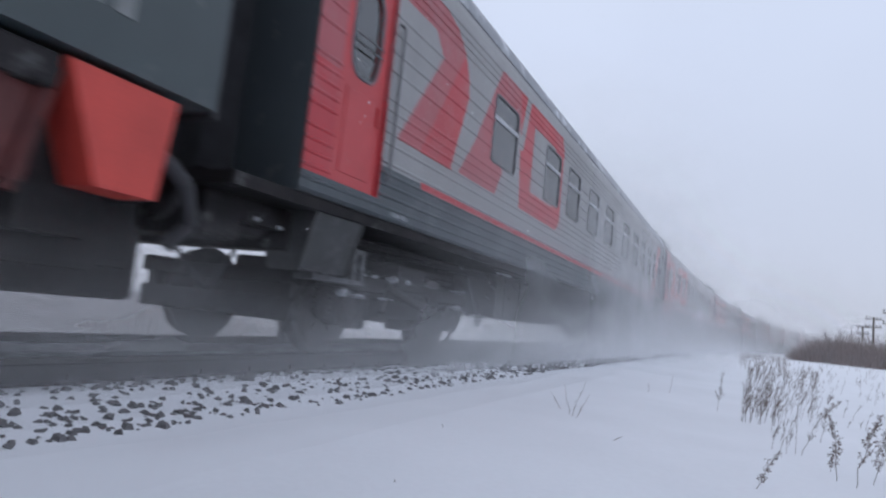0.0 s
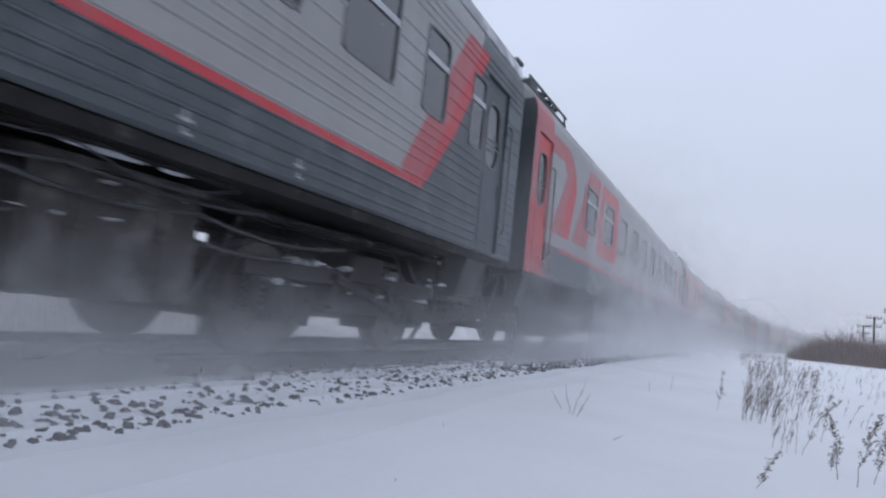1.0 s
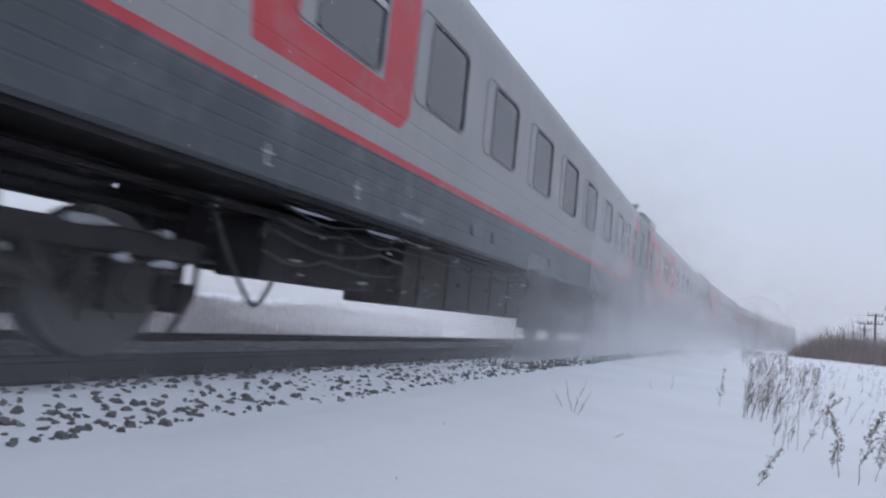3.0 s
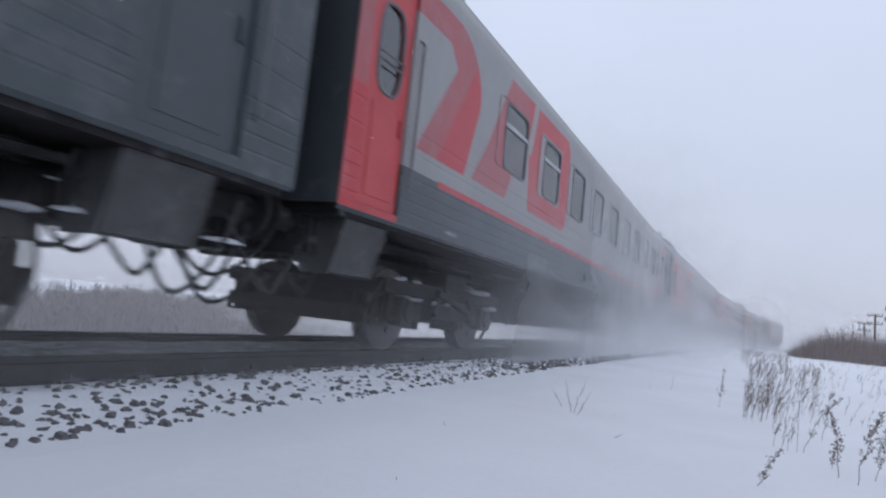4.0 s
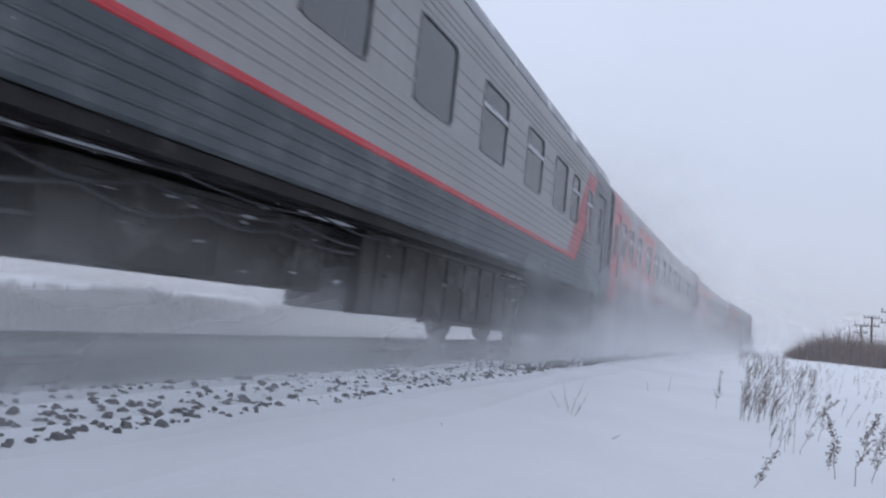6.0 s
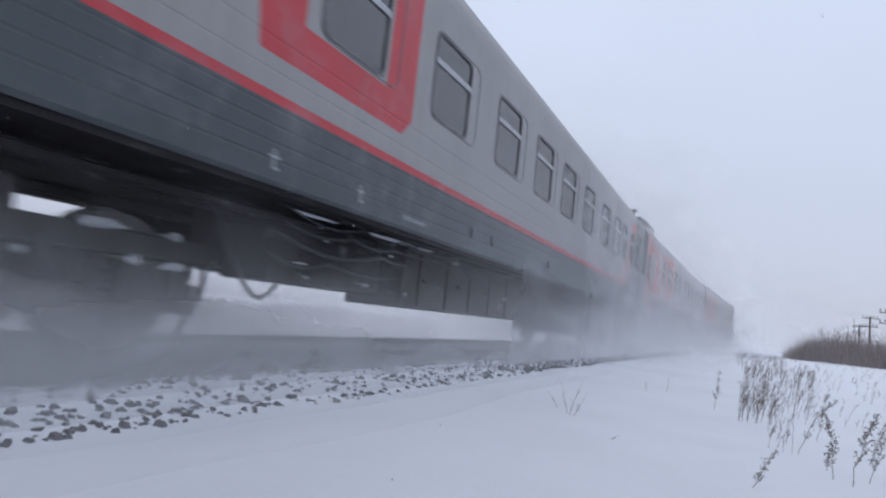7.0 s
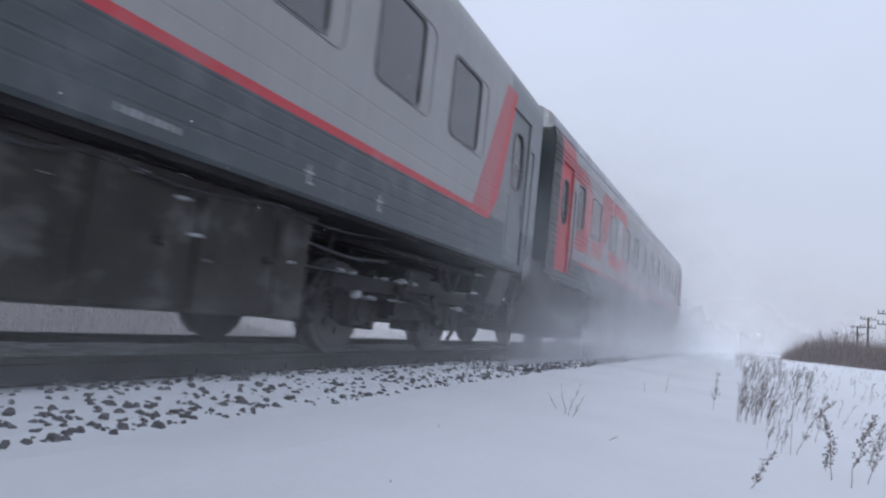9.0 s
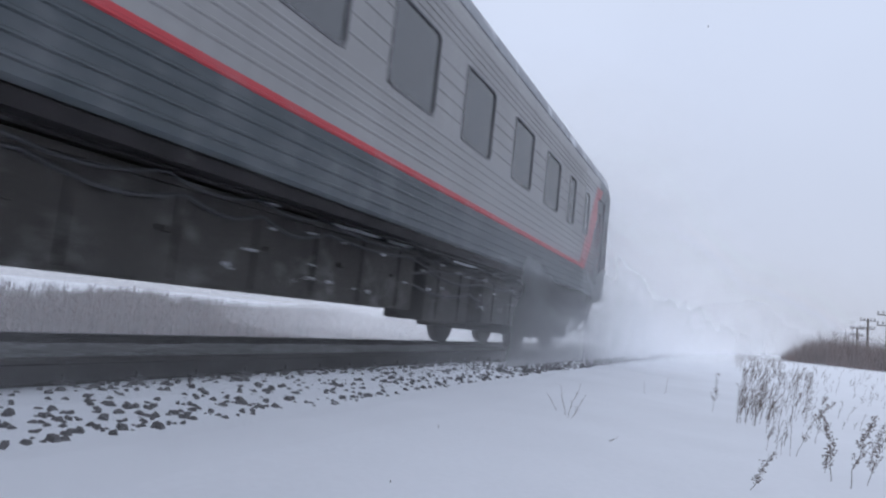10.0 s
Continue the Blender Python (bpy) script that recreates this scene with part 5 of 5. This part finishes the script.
def build_weed_field():
    rnd = random.Random(9)
    out = ([], [])
    # the tongue of tall weeds that runs out from the verge
    for _ in range(380):
        f = rnd.random()
        y = 7.2 + 17 * f ** 1.5
        x = (0.026 + 0.085 * rnd.random() ** 1.1) * y - 0.06
        if noise.noise((x * 2.2, y * 0.6, 5)) < -0.22:
            continue
        stalk(out, x, y, rnd.uniform(0.14, 0.40), 0.0012 + 0.00011 * y, rnd, 0.22, 5)
    # sparse stalks over the rest of the verge, to the thicket
    for _ in range(560):
        y = 5.5 + 50 * rnd.random() ** 1.5
        lo, hi = 0.055 * y, 0.27 * y + 0.4
        x = lo + (hi - lo) * rnd.random()
        if noise.noise((x * 0.8, y * 0.25, 2)) < -0.05:
            continue
        stalk(out, x, y, rnd.uniform(0.06, 0.30), 0.0009 + 0.00010 * y, rnd, 0.15, 3)
    # ragged far fringe along the edge of the snow
    for _ in range(260):
        y = 22 + 40 * rnd.random()
        x = (0.012 + 0.06 * rnd.random()) * y
        stalk(out, x, y, rnd.uniform(0.15, 0.45), 0.0012 + 0.00009 * y, rnd, 0.1, 3)
    me = bpy.data.meshes.new("weed_field")
    me.from_pydata(out[0], [], out[1])
    me.materials.append(WEED)
    tagged(part("weed_field", me, WEED), "many dry brown weed stalks scattered over the snowy verge", "weeds", kind="stuff")


build_weed_field()

# low land beyond the railway, with a hazy line of trees
for i, (x, y, h) in enumerate([(-50, 40, 7), (-47, 44, 6), (-55, 42, 7.5), (-60, 36, 6), (-66, 28, 6), (-72, 22, 5.5), (-44, 47, 7), (-40, 50, 7.5), (-58, 47, 7), (-76, 36, 7), (-36, 54, 7)]):
    tagged(bare_tree("bare_tree", x, y, RAIL_Z - 6.3, h, 200 + i, 0.14), group="trees beyond the line")



def build_far_woods():
    rnd = random.Random(14)
    bm = bmesh.new()
    for _ in range(1900):
        x = rnd.uniform(-92, -32)
        y = -20 + 170 * rnd.random()
        if x > -40 + 10 * noise.noise((y * 0.05, 0, 2)) or x + 0.25 * y > -30:
            continue
        top = 5.9 + 2.2 * noise.noise((x * 0.06, y * 0.06, 1))
        blades(bm, (x, y, RAIL_Z - 6.4), 16, top * 0.5, top, 1.8, 0.15, rnd, 0.10)
    tagged(part("far_woods", bm, TWIG), "hazy leafless woods on the low land beyond the line", "woods", kind="stuff")


build_far_woods()

# ---- sleepers and ballast, pieces of the track ----
track = tagged(new("track_bed"), "snow-filled ballast bed with concrete sleepers and grey stones", "track bed", kind="structure")


def sleeper_mesh():
    bm = bmesh.new()
    box(bm, (-1.35, -0.125, -0.36), (1.35, 0.125, -0.185), 0.02)
    for sg in (1, -1):
        for o in (0.10, -0.10):
            box(bm, (sg * 0.80 + o - 0.03, -0.07, -0.19), (sg * 0.80 + o + 0.03, 0.07, -0.13), 0.01)
            rod(bm, (sg * 0.80 + o, 0, -0.18), (sg * 0.80 + o, 0, -0.09), 0.014, sides=6)
    return mesh_of(bm, "sleeper", CONCRETE)


sleeper_me = sleeper_mesh()
for i in range(150):
    s = -6 + i * 0.545
    ob = part("sleeper", sleeper_me, CONCRETE, track)
    p = line_at(s, 0, RAIL_Z)
    ob.matrix_basis = pose(p.x, p.y, p.z, 0, 0, -math.degrees(math.atan(CURVE * s)))


def build_crib():
    """Frozen, snow-dusted ballast heaped between the rails and on the far shoulder."""
    bm = bmesh.new()
    sides = [-1.75 + 0.09 * i for i in range(29)]
    rows = []
    for i in range(230):
        s = -5 + i * 0.16 if i < 200 else 27 + (i - 200) * 2.0
        rows.append([bm.verts.new(line_at(s, d, RAIL_Z - (0.065 if abs(d) < 0.66 else 0.185 if abs(d) < 1.32 else 0.30) + 0.02 * noise.noise((s * 3, d * 4, 0)) + 0.012 * noise.noise((s * 9, d * 9, 4)))) for d in sides])
    for a, b in zip(rows, rows[1:]):
        for i in range(len(sides) - 1):
            bm.faces.new((a[i], a[i + 1], b[i + 1], b[i]))
    return part("crib_ballast", bm, WET, track)


build_crib()


def stone_mesh(seed):
    """Angular broken stone."""
    rnd = random.Random(seed)
    bm = bmesh.new()
    for _ in range(11):
        v = Vector((rnd.gauss(0, 1), rnd.gauss(0, 1), rnd.gauss(0, 1))).normalized()
        bm.verts.new((v.x * rnd.uniform(0.8, 1.25), v.y * rnd.uniform(0.6, 1.0), v.z * rnd.uniform(0.4, 0.75)))
    hull = bmesh.ops.convex_hull(bm, input=bm.verts[:])
    bmesh.ops.delete(bm, geom=list({g for g in hull["geom_interior"] + hull["geom_unused"] if isinstance(g, bmesh.types.BMVert)}), context="VERTS")
    return mesh_of(bm, "stone", STONE)


stone_mes = [stone_mesh(i) for i in range(9)]
stone_rnd = random.Random(31)


def stone_spot(rnd, s0, s1, power=1.0):
    s = s0 + (s1 - s0) * rnd.random() ** power
    side = 1.38 + 0.74 * rnd.random() ** 0.7
    return s, side


made = 0
while made < 300:
    s, side = stone_spot(stone_rnd, 0.4, 8.0, 1.25)
    p = line_at(s, side)
    z = snow_height(p.x, p.y)
    r = stone_rnd.uniform(0.011, 0.033)
    ob = part("stone", stone_mes[made % 9], STONE, track)
    ob.matrix_basis = pose(p.x, p.y, z + r * stone_rnd.uniform(-0.25, 0.25), stone_rnd.uniform(-30, 30), stone_rnd.uniform(-30, 30), stone_rnd.uniform(0, 360)) @ Matrix.Scale(r, 4)
    made += 1


def build_ballast_rest():
    rnd = random.Random(77)
    verts, faces = [], []
    cube = [(-1, -0.8, -0.6), (1.1, -0.7, -0.6), (0.9, 0.8, -0.6), (-1, 0.7, -0.6), (-0.5, -0.5, 0.6), (0.7, -0.3, 0.4), (0.4, 0.5, 0.7), (-0.7, 0.3, 0.4)]
    quads = [(0, 3, 2, 1), (4, 5, 6, 7), (0, 1, 5, 4), (1, 2, 6, 5), (2, 3, 7, 6), (3, 0, 4, 7)]
    for k in range(5500):
        if k < 4600:
            s, side = stone_spot(rnd, 0.4, 34, 1.5) if k > 700 else stone_spot(rnd, -12, 0.4)
            if s < 8.0 and rnd.random() < 0.72:
                continue
        else:
            s, side = 0.3 + 36 * rnd.random() ** 1.4, rnd.uniform(1.0, 1.42)
        p = line_at(s, side)
        r = rnd.uniform(0.014, 0.034)
        z = snow_height(p.x, p.y) + r * rnd.uniform(-0.35, 0.3)
        m = pose(p.x, p.y, z, rnd.uniform(-40, 40), rnd.uniform(-40, 40), rnd.uniform(0, 360)) @ Matrix.Scale(r, 4)
        b = len(verts)
        verts += [tuple(m @ Vector([c * rnd.uniform(0.7, 1.1) for c in q])) for q in cube]
        faces += [tuple(b + i for i in q) for q in quads]
    me = bpy.data.meshes.new("ballast_stones")
    me.from_pydata(verts, [], faces)
    me.materials.append(STONE)
    ob = new("ballast_stones", me)
    ob.parent = track
    tagged(ob, kind="stuff")


build_ballast_rest()


# ---- blowing powder snow ----
def veil(name, verts_uv, faces, material, label, origin=(0, 0, 0)):
    me = bpy.data.meshes.new(name)
    me.from_pydata([tuple(Vector(v[0]) - Vector(origin)) for v in verts_uv], [], faces)
    uvl = me.uv_layers.new(name="UVMap")
    for loop in me.loops:
        uvl.data[loop.index].uv = verts_uv[loop.vertex_index][1]
    at = me.attributes.new("soft", "FLOAT", "POINT")
    for i, v in enumerate(verts_uv):
        at.data[i].value = v[2]
    me.polygons.foreach_set("use_smooth", [True] * len(faces))
    me.materials.append(material)
    ob = new(name, me)
    ob.location = origin
    ob.visible_shadow = False
    return tagged(ob, label, "blowing snow", kind="stuff")


CENTRE = (TRACK_X + 1 / CURVE, 0.0, 0.0)


def along_veil(side, z0, z1, s0, s1, material, seed, label, gust=84.0):
    """Wavy curtain of drift that runs beside or under the train; drawn along by it round the curve's centre."""
    vs, fs = [], []
    ns, nz = int((s1 - s0) / 1.2), 7
    for i in range(ns + 1):
        s = s0 + (s1 - s0) * i / ns
        for j in range(nz + 1):
            z = z0 + (z1 - z0) * j / nz
            ang = s * CURVE
            r = 1 / CURVE - side - 0.16 * noise.noise((s * 0.35, z * 0.8, seed))
            end = min(1, (s - s0) / 9, (s1 - s) / 25) * (0.16 + 0.84 * (0.5 + 0.5 * math.cos((s - 7) / gust * 2 * math.pi)) ** 2.2)
            vs.append(((CENTRE[0] - r * math.cos(ang), r * math.sin(ang), RAIL_Z + z), (s + seed * 37, z), max(0, end)))
    for i in range(ns):
        for j in range(nz):
            a = i * (nz + 1) + j
            fs.append((a, a + nz + 1, a + nz + 2, a + 1))
    return veil("snow_drift_curtain", vs, fs, material, label, CENTRE)


def cross_veil(s, lo, hi, z0, z1, material, seed, label="thin veil of airborne powder snow over the railway", amount=1.0):
    """Curtain of haze across the line."""
    vs, fs = [], []
    n, nz = 24, 8
    for i in range(n + 1):
        f = i / n
        side = lo + (hi - lo) * f
        for j in range(nz + 1):
            z = z0 + (z1 - z0) * j / nz
            p = line_at(s + 0.9 * noise.noise((side * 0.4, z * 0.4, seed)) + 0.02 * side * side * (1 if s < 60 else 0.3), side, RAIL_Z + z)
            vs.append((tuple(p), (side + seed * 13, z), amount * min(1, f * 6) * (1 - min(1, max(0, (side - 1.9) / (hi - 1.9)))) ** 1.5))
    for i in range(n):
        for j in range(nz):
            a = i * (nz + 1) + j
            fs.append((a, a + nz + 1, a + nz + 2, a + 1))
    return veil("haze_veil", vs, fs, material, label)


DRIFT = "swirling powder snow whipped up along the train"
DRIFTS = [
    along_veil(1.32, -0.12, 2.0, -1, 290, veil_material("drift_close", 0.34, 1.25, -0.2, 0.5, (0.45, 1.3), 1.2), 1, DRIFT),
    along_veil(1.62, -0.16, 1.8, -1, 290, veil_material("drift_middle", 0.26, 1.05, -0.2, 0.5, (0.45, 1.3), 1.2), 6, DRIFT),
    along_veil(1.95, -0.20, 1.5, -1, 290, veil_material("drift_outer", 0.20, 0.80, -0.25, 0.5, (0.45, 1.3), 1.2), 2, DRIFT, 64.6),
    along_veil(2.30, -0.24, 1.2, -1, 290, veil_material("drift_edge", 0.13, 0.55, -0.3, 0.5, (0.45, 1.3), 1.1), 7, DRIFT, 64.6),
    along_veil(2.75, -0.30, 1.0, -1, 290, veil_material("drift_ground", 0.08, 0.35, -0.45, 0.5, (0.45, 1.3), 1.0), 3, DRIFT, 45.2),
    along_veil(0.0, -0.15, 1.2, -20, 290, veil_material("drift_under", 0.22, 1.0, -0.3), 4, DRIFT),
    along_veil(-2.1, -0.35, 2.0, -20, 290, veil_material("drift_behind", 0.30, 1.5, -0.1), 5, DRIFT, 77.5),
]


def side_haze(side, s0, s1, s_full, top, material, seed):
    """Fine snow that hangs along the flanks of the train, thicker with distance."""
    vs, fs = [], []
    ns, nz = 70, 8
    for i in range(ns + 1):
        s = s0 + (s1 - s0) * (i / ns) ** 1.6
        k = min(1.0, max(0.0, (s - s0) / (s_full - s0)))
        for j in range(nz + 1):
            z = -0.16 + (top + 0.16) * j / nz
            q = line_at(s, side + 0.05 * noise.noise((s * 0.3, z * 0.7, seed)), RAIL_Z + z)
            vs.append((tuple(q), (s + seed * 31, z), k * k * (3 - 2 * k) * min(1.0, (s1 - s) / 20) * (1 - (j / nz) ** 4)))
    for i in range(ns):
        for j in range(nz):
            a = i * (nz + 1) + j
            fs.append((a, a + nz + 1, a + nz + 2, a + 1))
    return veil("flank_haze", vs, fs, material, "fine powder snow hanging along the train")


side_haze(1.70, 4.0, 120, 15, 5.0, veil_material("flank_haze_close", 0.60, 3.9, 0.4, 0.3, (0.22, 0.7), 0.9), 8)
side_haze(2.00, 5.0, 120, 20, 3.0, veil_material("flank_haze_outer", 0.28, 2.1, 0.0, 0.4, (0.3, 0.9), 1.1), 9)
LOW = veil_material("drift_low_haze", 0.18, 1.7, 0.1, 0.5, (0.5, 0.9), 1.1)
TALL = veil_material("tall_haze", 0.20, 9.0, 3.0, 0.3, (0.12, 0.2), 0.6)
FAR = veil_material("far_haze", 0.29, 16.0, 3.0, 0.25, (0.05, 0.08), 0.5)
for i, s in enumerate((12.4, 13.2, 14.1, 15.1, 16.2, 17.4, 18.7, 20.1, 21.7, 23.4, 25.3, 27.4, 29.8, 32.5, 35.6, 39, 43, 47.5, 52.5, 58)):
    cross_veil(s, -7, 3.2 + 0.06 * s, -0.45, 3.2, LOW, i, amount=min(0.75, 0.12 + 0.05 * i))
for i, s in enumerate((13.5, 17, 20, 23.5, 27.5, 32, 37, 43, 50, 58, 67)):
    cross_veil(s, -10 - 0.1 * s, 4.6, -0.4, 10.0, TALL, 20 + i)
for i, s in enumerate((75, 92, 110, 130, 152, 176, 205, 240)):
    cross_veil(s, -60, 14, -0.4, 18.0, FAR, 40 + i, "distant haze of blowing snow over the line")
cross_veil(58, -16, 70, -0.5, 7.0, veil_material("field_haze", 0.10, 6.0, 0.0, 0.2, (0.06, 0.2), 0.5), 77, "thin ground blizzard over the snow field")
LAND = veil_material("lowland_haze", 0.09, 10.0, -1.0, 0.15, (0.04, 0.1), 0.4)
for i, side in enumerate((-14, -26, -44)):
    vs, fs = [], []
    for a in range(41):
        s = -40 + a * 6
        for b in range(9):
            z = -7 + b * 2.4
            vs.append(((TRACK_X + side - 3 * noise.noise((s * 0.05, b, i)), s, RAIL_Z + z), (s + 300 * i, z), 1.0))
    for a in range(40):
        for b in range(8):
            k = a * 9 + b
            fs.append((k, k + 9, k + 10, k + 1))
    veil("lowland_haze", vs, fs, LAND, "pale haze of blowing snow over the low land")


def build_flakes():
    rnd = random.Random(66)
    verts, faces = [], []
    for _ in range(2600):
        y = 1.6 + 46 * rnd.random()
        x, z = rnd.uniform(-4, 1.0) * (0.3 + y / 20), rnd.uniform(0.1, 4.5)
        if abs(x) < 0.9:
            continue
        r = rnd.uniform(0.0015, 0.0035)
        b = len(verts)
        for _ in range(4):
            verts.append((x + rnd.gauss(0, r), y + rnd.gauss(0, r), z + rnd.gauss(0, r)))
        faces += [(b, b + 1, b + 2), (b, b + 2, b + 3), (b, b + 3, b + 1), (b + 1, b + 3, b + 2)]
    me = bpy.data.meshes.new("snow_flakes")
    me.from_pydata(verts, [], faces)
    me.materials.append(SNOW_DUST)
    return tagged(new("snow_flakes", me), "fine snow flakes blown along beside the train", "snow flakes", kind="stuff")


FLAKES = build_flakes()


# ---- motion ----
def motions():
    steps = [i * 0.5 for i in range(21)]
    for k, coach in enumerate(COACHES, 1):
        s0 = FIRST + k * PITCH - HALF + COACH_SHIFT[k - 1]
        walk(coach, [(t, train_pose(s0 + run(t))) for t in steps])
    s0 = FIRST + PITCH - BODY + LOCO_SHIFT
    walk(LOCO, [(t, train_pose(s0 + run(t))) for t in steps])
    walk(FLAKES, [(t, pose(0.15 * t, -2.8 * t, -0.05 * t)) for t in steps])
    for i, drift in enumerate(DRIFTS):
        pull = (13.0, 13.0, 10.0, 10.0, 7.0, 13.0, 12.0)[i]
        walk(drift, [(t, pose(*CENTRE, 0, 0, math.degrees(CURVE * pull * (t - 0.0)))) for t in steps])
    for wset, a in SPINNING:
        walk(wset, [(i / FPS, pose(0, a, WHEEL_R, math.degrees(-run(i / FPS) / WHEEL_R))) for i in range(301)])


motions()
